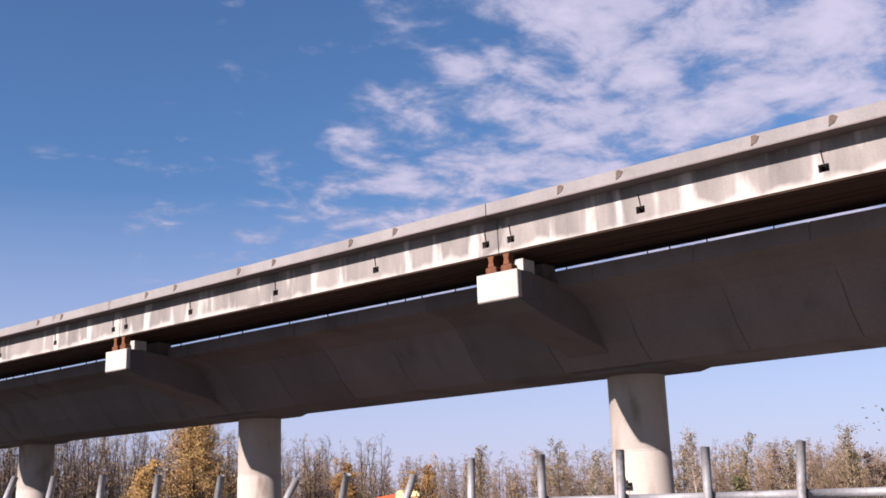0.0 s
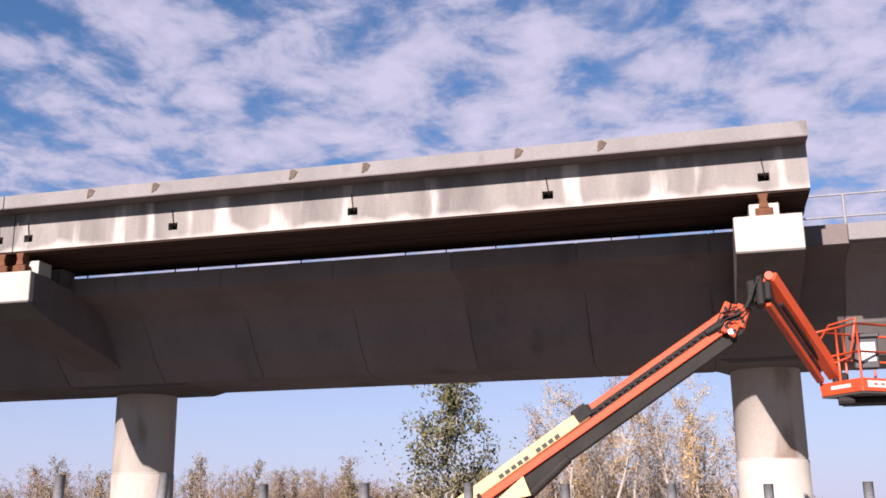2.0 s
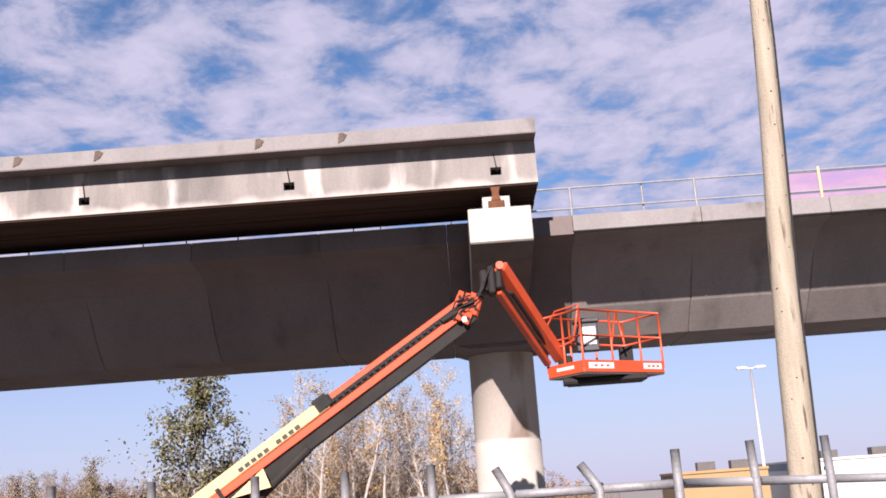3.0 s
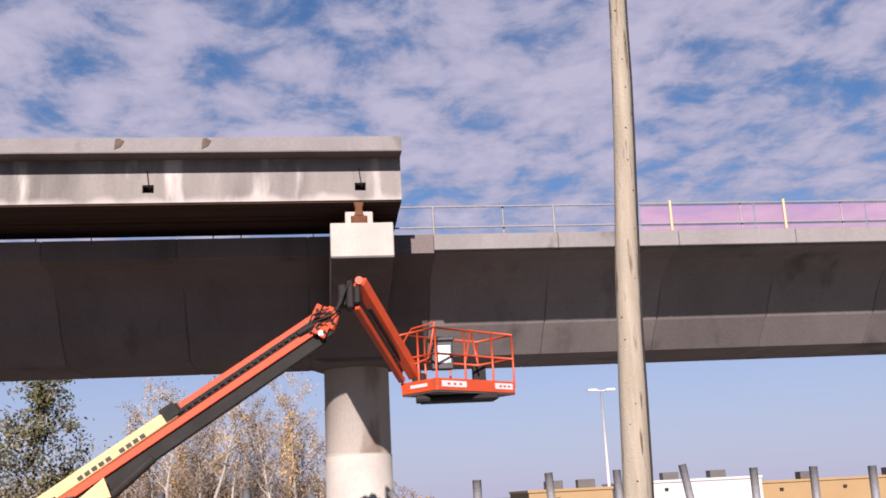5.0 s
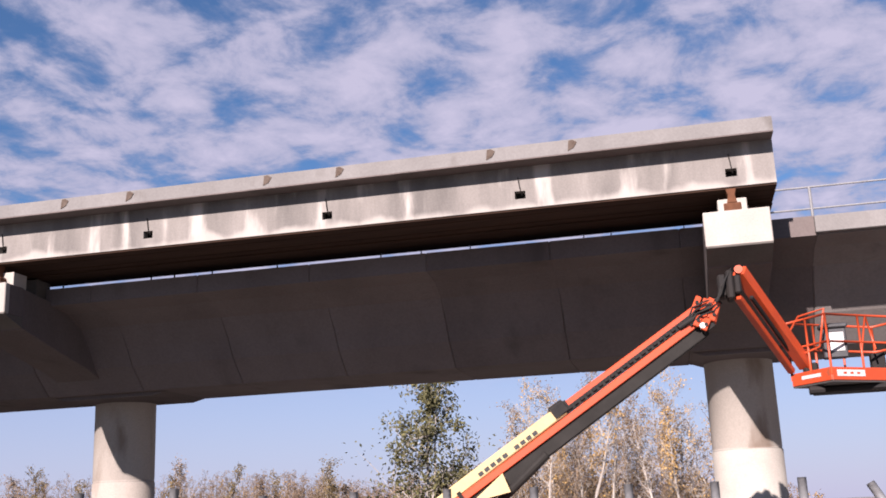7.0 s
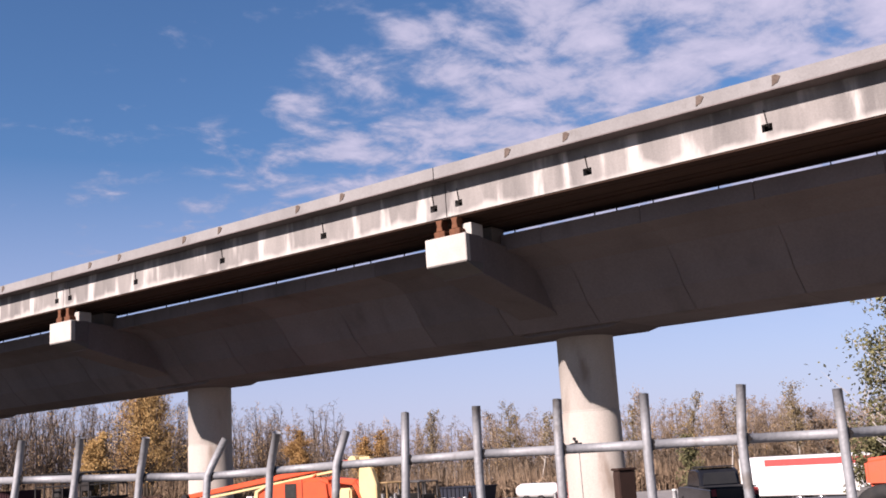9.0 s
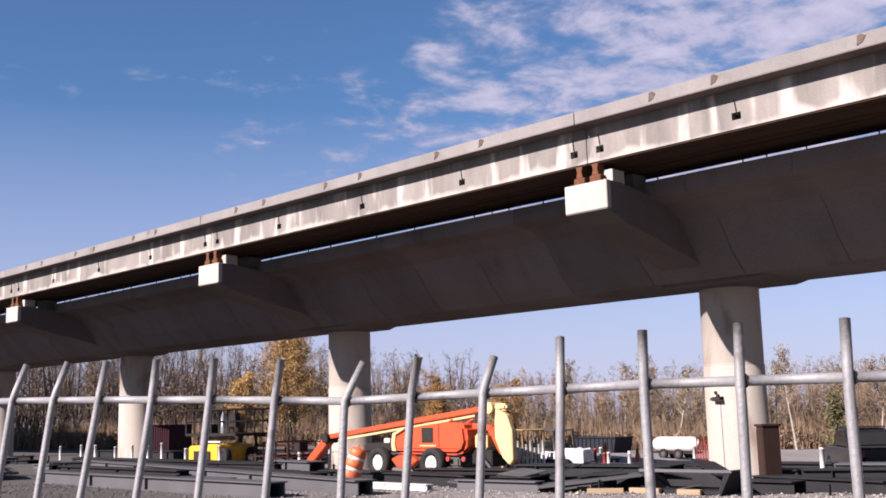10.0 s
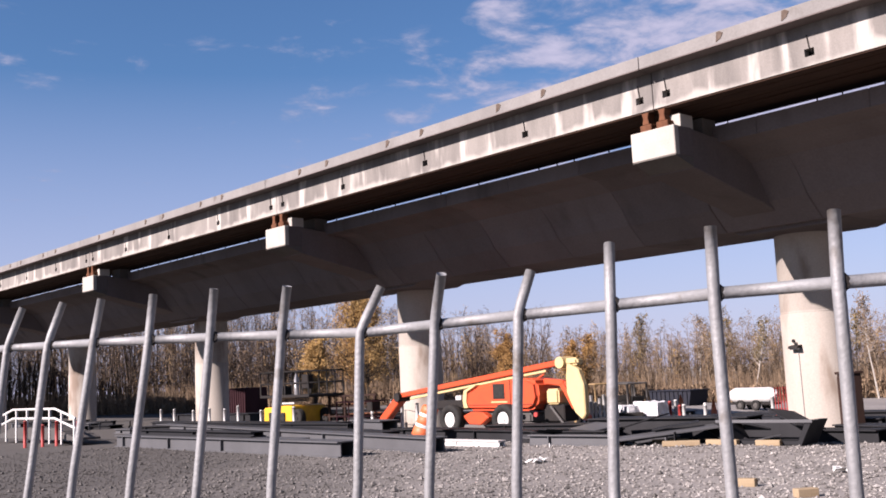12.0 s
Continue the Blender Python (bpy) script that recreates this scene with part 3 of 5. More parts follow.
# from the rail to the tip of each picket; some tips are bent over
TIPS = [
    (0.005, 0.011, 0.098), (0.005, 0.011, 0.097), (0.005, 0.011, 0.096), (0.002, 0.032, 0.087), (0.010, 0.029, 0.089), (0.009, 0.014, 0.087),
    (-0.006, 0.014, 0.088), (0.014, 0.003, 0.088), (0.023, 0.000, 0.084), (0.025, 0.029, 0.076), (0.037, -0.013, 0.076), (0.008, 0.024, 0.066),
    (-0.018, 0.028, 0.090), (0.001, 0.002, 0.088), (-0.002, 0.010, 0.089), (-0.001, 0.007, 0.087), (0.006, 0.007, 0.089), (0.000, -0.000, 0.072),
]
MORE_TIPS = [
    (-0.000, 0.000, 0.072), (0.000, -0.000, 0.070), (0.000, -0.000, 0.066), (-0.000, 0.000, 0.064), (-0.000, 0.000, 0.062), (-0.000, 0.000, 0.063),
    (-0.024, 0.006, 0.048), (-0.029, 0.008, 0.045), (0.000, -0.000, 0.058), (-0.003, 0.001, 0.073), (-0.002, 0.001, 0.079), (-0.012, 0.004, 0.090),
    (-0.000, 0.000, 0.083), (0.001, -0.000, 0.082), (0.001, -0.000, 0.080), (0.001, -0.001, 0.078), (0.002, -0.001, 0.077), (0.003, -0.002, 0.075),
]


def smooth_line(points, step):
    """Points at even steps along a smooth curve through the given ones."""
    dense = []
    for i in range(len(points) - 1):
        p0, p1, p2, p3 = (Vector(points[max(0, min(len(points) - 1, i + j))]) for j in (-1, 0, 1, 2))
        for s in range(40):
            t = s / 40
            dense.append(0.5 * ((2 * p1) + (p2 - p0) * t + (2 * p0 - 5 * p1 + 4 * p2 - p3) * t * t + (3 * p1 - p0 - 3 * p2 + p3) * t ** 3))
    out, left = [dense[0]], step
    for a, b in zip(dense, dense[1:]):
        d = (b - a).length
        while d >= left:
            a = a + (b - a) * (left / d)
            out.append(a.copy())
            d, left = (b - a).length, step
        left -= d
    return out


def rail_height(i):
    known = sorted(RAIL_HEIGHT)
    return float(np.interp(i, known, [RAIL_HEIGHT[q] for q in known]))


def make_fence():
    f = thing("picket_fence", (0, 0, 0), 0, "galvanised round-bar picket fence with several bent tops", "fence")
    rng = random.Random(5)
    for i, ((x, y), (dx, dy, dz)) in enumerate(zip(PICKETS, TIPS + MORE_TIPS)):
        side = Vector((0.42, 0.90)) if i < 15 else Vector((0.97, 0.24 - 0.02 * i))
        lean = 0.125 * max(0.0, 1 - max(i - 6, 0) / 8) + rng.uniform(-0.01, 0.01)
        z, rail, bow = rail_height(i), Vector((x, y)), side * rng.uniform(-0.006, 0.006)
        pts = [(*(rail - side * 1.69 * lean), 0.0), (*(rail - side * 0.5 * lean), z - 0.5), (*(rail - side * 0.25 * lean + bow), z - 0.25),
               (*(rail - side * 0.03 * lean), z - 0.03), (x, y, z), (x + dx * 0.25, y + dy * 0.25, z + dz * 0.28), (x + dx, y + dy, z + dz)]
        part("picket", tube(pts, 0.0082, 12), GALV, f, "", True)
        # weld bead that holds the picket to the rail
        part("weld", tube([(x + 0.004, y + 0.004, z - 0.009), (x + 0.006, y + 0.012, z), (x + 0.004, y + 0.004, z + 0.009)], [0.004, 0.009, 0.004], 6), DARK_STEEL, f)
    # the rail is let in from picket to picket
    for i in range(len(PICKETS) - 1):
        (x0, y0), (x1, y1) = PICKETS[i], PICKETS[i + 1]
        part("rail", tube([(x0, y0 + 0.012, rail_height(i)), (x1, y1 + 0.012, rail_height(i + 1))], 0.0085, 10), GALV, f, "", True)
    line = smooth_line(PICKETS, 0.05)
    part("bottom_rail", tube([(q.x, q.y + 0.015, 0.25 + 0.002 * math.sin(q.x * 9)) for q in line], 0.0085, 10), GALV, f, "", True)


make_fence()


# ---------------------------------------------------------------- utility pole
KNOT = surface("dark_wood_knot", (0.056, 0.038, 0.025), None, 8, 60, 0.9)


def make_pole():
    p = thing("utility_pole", (2.985, -7.0, 0), 0, "weathered wooden utility pole with a cable down its side", "utility pole")
    pts, radii = [], []
    for i in range(15):
        z = -0.3 + i * 0.75
        pts.append((0.053 * z + 0.012 * math.sin(z * 1.3), 0, z))
        radii.append(0.174 - 0.0105 * z + 0.003 * math.sin(z * 5))
    part("shaft", tube(pts, radii, 28), POLE_WOOD, p, "", True)
    rng = random.Random(2)
    for i in range(26):
        z = 0.6 + i * 0.30 + rng.uniform(-0.1, 0.1)
        a = radians(rng.uniform(200, 340))
        r = 0.174 - 0.0105 * z
        c = Vector((0.053 * z + 0.012 * math.sin(z * 1.3), 0, z))
        out = Vector((math.cos(a), math.sin(a), 0))
        part("knot", tube([c + out * (r - 0.015), c + out * (r + 0.004)], [rng.uniform(0.012, 0.026), 0.008], 8), KNOT, p)
    part("cable", tube([(x + r + 0.012, -0.02, z) for (x, _, z), r in zip(pts, radii)], 0.012, 8), RUBBER, p, "black down cable")


make_pole()


# ---------------------------------------------------------------- boom lift working at the guideway
SCRIPT = surface("black_lettering_paint", (0.021, 0.021, 0.021), None, 5, 50, 0.6)
GLASS_GREY = surface("dark_console_plastic", (0.035, 0.035, 0.038), (0.021, 0.021, 0.021), 5, 50, 0.5)
MACHINE_GREY = surface("grey_machine_steel", (0.078, 0.073, 0.069), (0.049, 0.044, 0.041), 3, 40, 0.6, metal=0.3)


# Near-black grey; on the boom it also carries the underside's shade.
UNDER_GREY = surface("dark_grey_and_shade_paint", (0.021, 0.019, 0.017), (0.012, 0.011, 0.010), 2, 40, 0.75)


def make_wheel(parent, x, y, r, w, rim_mat, name="wheel"):
    wheel = new(name)
    wheel.parent = parent
    wheel.location = (x, y, r)
    prof = [(0.55, -0.5), (0.92, -0.5), (1.0, -0.32), (1.0, 0.32), (0.92, 0.5), (0.55, 0.5)]
    bm = bmesh.new()
    n = 28
    rings = [[bm.verts.new((r * q * math.cos(a), w * v, r * q * math.sin(a))) for q, v in prof] for a in (math.tau * j / n for j in range(n))]
    for j in range(n):
        for i in range(len(prof)):
            bm.faces.new((rings[j][i], rings[(j + 1) % n][i], rings[(j + 1) % n][(i + 1) % len(prof)], rings[j][(i + 1) % len(prof)]))
    bmesh.ops.recalc_face_normals(bm, faces=bm.faces[:])
    part("tyre", bm, RUBBER, wheel, "", True)
    rim = tube([(0, -0.38 * w, 0), (0, -0.30 * w, 0), (0, 0.38 * w, 0)], [r * 0.42, r * 0.56, r * 0.56], 24)
    add_tube(rim, [(0, -0.46 * w, 0), (0, -0.36 * w, 0)], [r * 0.16, r * 0.18], 14)
    part("rim", rim, rim_mat, wheel)
    return wheel


def bar(parent, name, points, r, material, sides=8):
    return part(name, tube(points, r, sides), material, parent, "", True)


def make_working_lift():
    m = thing("boom_lift", (0, 0, 0), 0, "orange and cream telescopic boom lift reaching up to the bridge", "boom lift")
    a, b = Vector((-5.0, -1.1, 1.6)), Vector((-0.12, -0.5, 4.86))
    along = (b - a).normalized()
    up = Vector((-along.z, 0, along.x)).normalized()
    back = Vector((0, 1, 0))

    def at(s, u, w=0.0):
        return a + (b - a) * s + up * u + back * w

    part("lower_section", beam(at(0.02, -0.105, 0.22), at(0.985, -0.105, 0.22), 0.50, 0.125, 0.012), ORANGE, m, "orange lower boom section")
    # Dark box below the boom, with the shade painted into its colour.
    part("shaded_boom_underside", beam(at(0.12, -0.285, 0.24), at(0.955, -0.265, 0.24), 0.42, 0.23, 0.015), UNDER_GREY, m)
    part("base_section", beam(at(-0.02, 0.055, 0.20), at(0.50, 0.075, 0.20), 0.44, 0.20, 0.02), CREAM, m, "cream painted base section")
    part("upper_section", beam(at(0.47, 0.11, 0.20), at(0.99, 0.10, 0.20), 0.30, 0.115, 0.012), ORANGE, m)
    part("cable_track", beam(at(0.47, 0.015, 0.10), at(0.97, 0.015, 0.10), 0.18, 0.10, 0.0), RUBBER, m, "black hose carrier")
    for i in range(22):
        s = 0.49 + 0.0215 * i
        part("track_link", beam(at(s, 0.018, -0.002), at(s + 0.013, 0.018, -0.002), 0.05, 0.05, 0.006), DARK_STEEL, m)
    collar = beam(at(0.455, 0.10, 0.20), at(0.515, 0.10, 0.20), 0.50, 0.27, 0.05)
    part("section_collar", collar, RUBBER, m, "black section collar")
    for s in (0.12,):
        part("clamp", beam(at(s, -0.10, -0.035), at(s + 0.012, -0.10, -0.035), 0.03, 0.20), DARK_STEEL, m)
    # lettering that stands for a maker's name: plain black bars
    for s, n in ((0.20, 5), (0.325, 4)):
        for i in range(n):
            part("lettering_bar", beam(at(s + 0.021 * i, 0.02, -0.024), at(s + 0.021 * i + 0.015, 0.02, -0.024), 0.006, 0.065), SCRIPT, m)
    # head of the boom
    head = bmesh.new()
    add_beam(head, at(0.955, -0.16, 0.18), at(1.0, -0.17, 0.18), 0.46, 0.20, 0.03)
    add_beam(head, at(0.975, 0.04, 0.2), at(1.02, 0.02, 0.2), 0.30, 0.15, 0.03)
    part("boom_head", head, ORANGE, m)
    for w in (-0.08, 0.34):
        part("cheek_plate", beam(at(0.95, -0.21, w), at(1.015, 0.08, w), 0.03, 0.13, 0.01), ORANGE, m)
        part("cheek_plate", beam(at(0.985, -0.27, w), at(1.03, -0.06, w), 0.03, 0.12, 0.01), ORANGE, m)
    part("levelling_cylinder", tube([at(0.90, -0.02, -0.05), at(1.005, -0.06, -0.10)], 0.045, 12), DARK_STEEL, m, "black levelling cylinder")
    part("valve_block", beam(at(0.945, -0.30, 0.05), at(0.985, -0.30, 0.05), 0.22, 0.09, 0.01), DARK_STEEL, m)
    for i in range(4):
        bar(m, "hose", [at(0.93, -0.02 - 0.03 * i, -0.06), at(0.965, 0.10 - 0.06 * i, -0.16), at(1.005, 0.06 - 0.07 * i, -0.15), at(1.04, -0.02 - 0.03 * i, -0.04)], 0.014, RUBBER, 6)
    for s, u in ((0.965, -0.25), (1.0, -0.20), (1.01, -0.02), (0.985, 0.13), (0.955, -0.12)):
        p0 = at(s, u, -0.12)
        part("link_plate", beam(at(s - 0.016, u - 0.05, -0.10), at(s + 0.016, u + 0.06, -0.10), 0.05, 0.10, 0.012), ORANGE, m)
        part("head_pin", tube([at(s, u, -0.145), p0], 0.030, 12), DARK_STEEL, m)
    p0 = at(0.955, -0.23, -0.13)
    part("head_lamp", tube([p0, p0 + Vector((0, 0.08, 0))], 0.05, 12), WHITE_PAINT, m)
    # rotator
    rot = bmesh.new()
    add_box(rot, 0.10, 0.24, -0.64, -0.30, 4.98, 5.36, 0.03)
    add_box(rot, 0.24, 0.36, -0.68, -0.28, 4.93, 5.42, 0.03)
    add_box(rot, 0.36, 0.48, -0.62, -0.34, 5.02, 5.34, 0.03)
    part("rotator", rot, DARK_STEEL, m, "black hydraulic rotator")
    for i in range(3):
        bar(m, "hose", [(0.05, -0.66 + 0.04 * i, 4.9), (0.14, -0.74, 5.02 + 0.05 * i), (0.22, -0.70, 5.25), (0.34, -0.66, 5.44)], 0.016, RUBBER, 6)
    # jib: two bars that stay parallel
    part("jib_arm", beam((0.47, -0.5, 5.43), (1.526, 1.06, 3.935), 0.22, 0.19, 0.02), ORANGE, m)
    part("jib_link", beam((0.40, -0.52, 4.98), (1.285, 1.14, 3.863), 0.12, 0.10, 0.012), ORANGE, m)
    part("jib_cylinder", beam((0.62, -0.44, 4.98), (1.25, 0.75, 4.19), 0.07, 0.07, 0.02), DARK_STEEL, m)
    part("jib_head", tube([(0.46, -0.60, 5.43), (0.46, -0.38, 5.43)], 0.07, 16), ORANGE, m)
    # platform, open basket of round bars
    n0, l0, r0 = Vector((1.85, 0.40, 3.60)), Vector((1.285, 1.2, 3.60)), Vector((3.49, 1.6, 3.60))
    f0 = l0 + r0 - n0
    basket = new("platform")
    basket.parent = m
    up1 = Vector((0, 0, 1))
    part("floor_plate", prism([(v.x, v.y) for v in (n0, r0, f0, l0)], 3.57, 3.62, "z"), MACHINE_GREY, basket)
    corners = [n0, r0, f0, l0]
    for c0, c1 in zip(corners, corners[1:] + corners[:1]):
        part("toe_board", beam(c0 + up1 * 0.11, c1 + up1 * 0.11, 0.03, 0.22, 0.006), ORANGE, basket)
        for h in (0.66, 1.13):
            bar(basket, "rail", [c0 + up1 * h, c1 + up1 * h], 0.021, ORANGE)
    posts = [n0, r0, f0, l0] + [n0.lerp(r0, q) for q in (0.36, 0.72)] + [l0.lerp(f0, q) for q in (0.3, 0.62)] + [n0.lerp(l0, 0.5)]
    for q in posts:
        bar(basket, "rail_post", [q + up1 * 0.1, q + up1 * 1.15], 0.021, ORANGE)
    mid = n0.lerp(r0, 0.45)
    bar(basket, "gate_brace", [mid + up1 * 1.13, n0.lerp(r0, 0.36) + up1 * 0.5, n0.lerp(r0, 0.36) + up1 * 0.2], 0.018, ORANGE)
    bar(basket, "gate_brace", [mid + up1 * 1.13, n0.lerp(r0, 0.52) + up1 * 0.55], 0.018, ORANGE)
    bar(basket, "guard_loop", [l0.lerp(n0, 0.15) + up1 * 0.55, l0.lerp(n0, 0.1) + up1 * 1.0, l0.lerp(n0, 0.35) + up1 * 1.2, n0 + up1 * 1.22, n0.lerp(l0, 0.2) + up1 * 0.6, l0.lerp(n0, 0.15) + up1 * 0.5], 0.02, ORANGE)
    q = n0.lerp(r0, 0.14) + (l0 - n0) * 0.15
    cons = box(q.x - 0.19, q.x + 0.21, q.y, q.y + 0.22, 4.0, 4.52, 0.02)
    part("control_console", cons, GLASS_GREY, basket, "dark control console")
    part("console_hood", box(q.x - 0.22, q.x + 0.24, q.y - 0.04, q.y + 0.26, 4.52, 4.60, 0.02), GLASS_GREY, basket)
    part("console_placard", box(q.x - 0.10, q.x + 0.16, q.y - 0.009, q.y - 0.003, 4.12, 4.44), WHITE_PAINT, basket, "white placard")
    q = n0.lerp(r0, 0.66) + (l0 - n0) * 0.25
    part("tool_box", box(q.x - 0.12, q.x + 0.12, q.y, q.y + 0.2, 3.83, 4.12, 0.01), DARK_STEEL, basket)
    d = (r0 - n0).normalized()
    out = Vector((d.y, -d.x, 0))
    for s0, s1 in ((0.05, 0.36), (0.74, 0.98)):
        part("placard", beam(n0 + d * s0 * 2.0 + up1 * 0.12 + out * 0.019, n0 + d * s1 * 2.0 + up1 * 0.12 + out * 0.019, 0.004, 0.11), WHITE_PAINT, basket, "white sticker")
        for i in range(3):
            u = s0 + (s1 - s0) * (0.22 + 0.24 * i)
            part("lettering_bar", beam(n0 + d * u * 2.0 + up1 * 0.12 + out * 0.0235, n0 + d * (u + 0.035) * 2.0 + up1 * 0.12 + out * 0.0235, 0.003, 0.035), ORANGE, basket)
    d2 = (l0 - n0).normalized()
    out2 = Vector((-d2.y, d2.x, 0)) if d2.x > 0 else Vector((-abs(d2.y), -abs(d2.x), 0))
    part("placard", beam(n0 + d2 * 0.25 + up1 * 0.12 + out2 * 0.019, n0 + d2 * 0.72 + up1 * 0.12 + out2 * 0.019, 0.004, 0.06), WHITE_PAINT, basket)
    under = bmesh.new()
    c = (n0 + f0) / 2
    add_box(under, c.x - 0.75, c.x + 0.7, c.y - 0.35, c.y + 0.3, 3.46, 3.57, 0.03)
    add_tube(under, [(1.5, 0.8, 3.48), (1.75, 0.8, 3.48)], 0.08, 10)
    part("platform_underframe", under, DARK_STEEL, basket)
    part("platform_bracket", box(1.47, 1.72, 0.95, 1.15, 3.66, 3.98, 0.03), DARK_STEEL, m)
    # turntable and chassis down on the gravel
    part("turntable", prism([(-5.5, 0.95), (-5.5, 1.36), (-4.6, 1.46), (-3.4, 1.34), (-3.0, 0.95)], -2.0, 0.1, "y", 0.06), ORANGE, m)
    part("boom_pivot", box(-5.28, -4.62, -1.5, -0.6, 1.2, 1.80, 0.05), DARK_STEEL, m)
    part("lift_cylinder", tube([(-4.4, -0.9, 1.25), (-2.9, -0.9, 2.55)], 0.075, 12), UNDER_GREY, m)
    part("pivot_gusset", prism([(-4.15, 1.84), (-3.5, 1.98), (-3.62, 2.28)], -1.12, -1.06, "y"), CREAM, m)
    part("chassis", box(-5.7, -2.6, -1.9, 0.0, 0.42, 0.95, 0.06), MACHINE_GREY, m)
    for x in (-5.2, -3.1):
        for y in (-2.1, 0.2):
            make_wheel(m, x, y, 0.5, 0.36, WHITE_PAINT)


make_working_lift()


# ---------------------------------------------------------------- trees and woods
class Soup:
    """Vertices and faces gathered for one mesh."""
    def __init__(self):
        self.v, self.f = [], []

    def cone(self, a, b, r0, r1=0.0, sides=3):
        d = (b - a)
        if d.length < 1e-4:
            return
        d.normalize()
        u = d.cross(Vector((0.3, 0.2, 0.93))).normalized()
        w = d.cross(u)
        n = len(self.v)
        ring = [(math.cos(math.tau * i / sides), math.sin(math.tau * i / sides)) for i in range(sides)]
        self.v += [a + (u * c + w * s) * r0 for c, s in ring] + [b + (u * c + w * s) * max(r1, 0.002) for c, s in ring]
        self.f += [(n + i, n + (i + 1) % sides, n + sides + (i + 1) % sides, n + sides + i) for i in range(sides)]

    def leaf(self, p, size, rng):
        n = len(self.v)
        a = Vector((rng.gauss(0, 1), rng.gauss(0, 1), rng.gauss(0, 1))).normalized()
        b = a.cross(Vector((rng.gauss(0, 1), rng.gauss(0, 1), rng.gauss(0, 1)))).normalized()
        c = a.cross(b) * 0.25
        self.v += [p - a * size, p + b * size * 0.6 + c * size, p + a * size, p - b * size * 0.6 + c * size]
        self.f += [(n, n + 1, n + 2), (n, n + 2, n + 3)]

    def object(self, name, material, parent=None):
        me = bpy.data.meshes.new(name)
        me.from_pydata([tuple(v) for v in self.v], [], self.f)
        me.materials.append(material)
        ob = new(name, me)
        ob.parent = parent
        return ob


def grow(wood, leaves, base, height, rng, spread=0.35, limbs=14, twigs=5, leaf_n=6, leaf_size=0.07, trunk_r=0.09, clear=0.25, sides=5, lean=0.05, upright=0.9, forks=1):
    """One tree: a tapering trunk with limbs, twigs on them and leaves about the twigs."""
    trunks = []
    for k in range(forks):
        p, d = base.copy(), Vector((rng.gauss(0, lean) + (0.12 * (k - (forks - 1) / 2)), rng.gauss(0, lean), 1)).normalized()
        r, pts, seg = trunk_r * (1.0 if k == 0 else 0.75), [base.copy()], 7
        h = height * (1.0 if k == 0 else rng.uniform(0.75, 0.95))
        for i in range(seg):
            d = (d + Vector((rng.gauss(0, 0.06), rng.gauss(0, 0.06), 0.05))).normalized()
            q = p + d * h / seg
            wood.cone(p, q, r * (1 - i / seg) + 0.008, r * (1 - (i + 1) / seg) + 0.008, sides)
            pts.append(q.copy())
            p = q
        trunks.append((pts, seg, r, h))
    for i in range(limbs):
        pts, seg, r, h = trunks[i % forks]
        t = clear + (1 - clear) * (i + rng.random()) / limbs
        j = min(int(t * seg), seg - 1)
        start = pts[j].lerp(pts[j + 1], t * seg - j)
        ang = rng.uniform(0, math.tau)
        size = h * spread * (1.15 - 0.75 * t) * rng.uniform(0.6, 1.2)
        d = Vector((math.cos(ang), math.sin(ang), upright * rng.uniform(0.5, 1.3))).normalized()
        end = start + d * size
        bend = start.lerp(end, 0.5) + Vector((0, 0, -0.06 * size))
        wood.cone(start, bend, r * 0.38 * (1.1 - t) + 0.006, r * 0.22 * (1.1 - t) + 0.005)
        wood.cone(bend, end, r * 0.22 * (1.1 - t) + 0.005, 0.002)
        for k in range(twigs):
            s = rng.uniform(0.25, 1.0)
            q = start.lerp(end, s)
            e = q + Vector((rng.gauss(0, 1), rng.gauss(0, 1), rng.gauss(0.5, 0.8))).normalized() * size * rng.uniform(0.2, 0.5)
            wood.cone(q, e, 0.006 + 0.004 * size, 0.002)
            for _ in range(leaf_n):
                leaves.leaf(q.lerp(e, rng.uniform(0.2, 1.1)) + Vector((rng.gauss(0, 0.06), rng.gauss(0, 0.06), rng.gauss(0, 0.06))) * (1 + size), leaf_size * rng.uniform(0.6, 1.3), rng)


def make_tree(name, at, height, bark, leaf_mat, label, category="tree", seed=1, group="", **more):
    rng = random.Random(seed)
    t = thing(name, (0, 0, 0), 0, label, category, group)
    wood, leaves = Soup(), Soup()
    grow(wood, leaves, Vector((at[0], at[1], ground_height(*at) - 0.1)), height, rng, **more)
    wood.object("trunk", bark, t)
    if leaves.v:
        leaves.object("crown", leaf_mat, t)
    return t


make_tree("poplar_tree", (-10.4, 22.0), 8.6, BARK_BIRCH, LEAF_GREEN, "young poplar tree with thinning dull green leaves", "tree", 3,
          spread=0.36, limbs=36, twigs=9, leaf_n=18, leaf_size=0.08, trunk_r=0.11, clear=0.18, forks=2)
make_tree("shrub", (-9.2, 21.5), 3.9, BARK_DARK, LEAF_GREEN, "dense dark green shrub beneath the poplar", "shrub", 8,
          spread=0.5, limbs=34, twigs=8, leaf_n=12, leaf_size=0.08, trunk_r=0.06, clear=0.05, forks=3)
make_tree("shrub", (-12.6, 24.0), 2.9, BARK_DARK, LEAF_GREEN, "low dark olive shrub at the edge of the yard", "shrub", 9,
          spread=0.6, limbs=30, twigs=8, leaf_n=10, leaf_size=0.08, trunk_r=0.05, clear=0.05, forks=3)
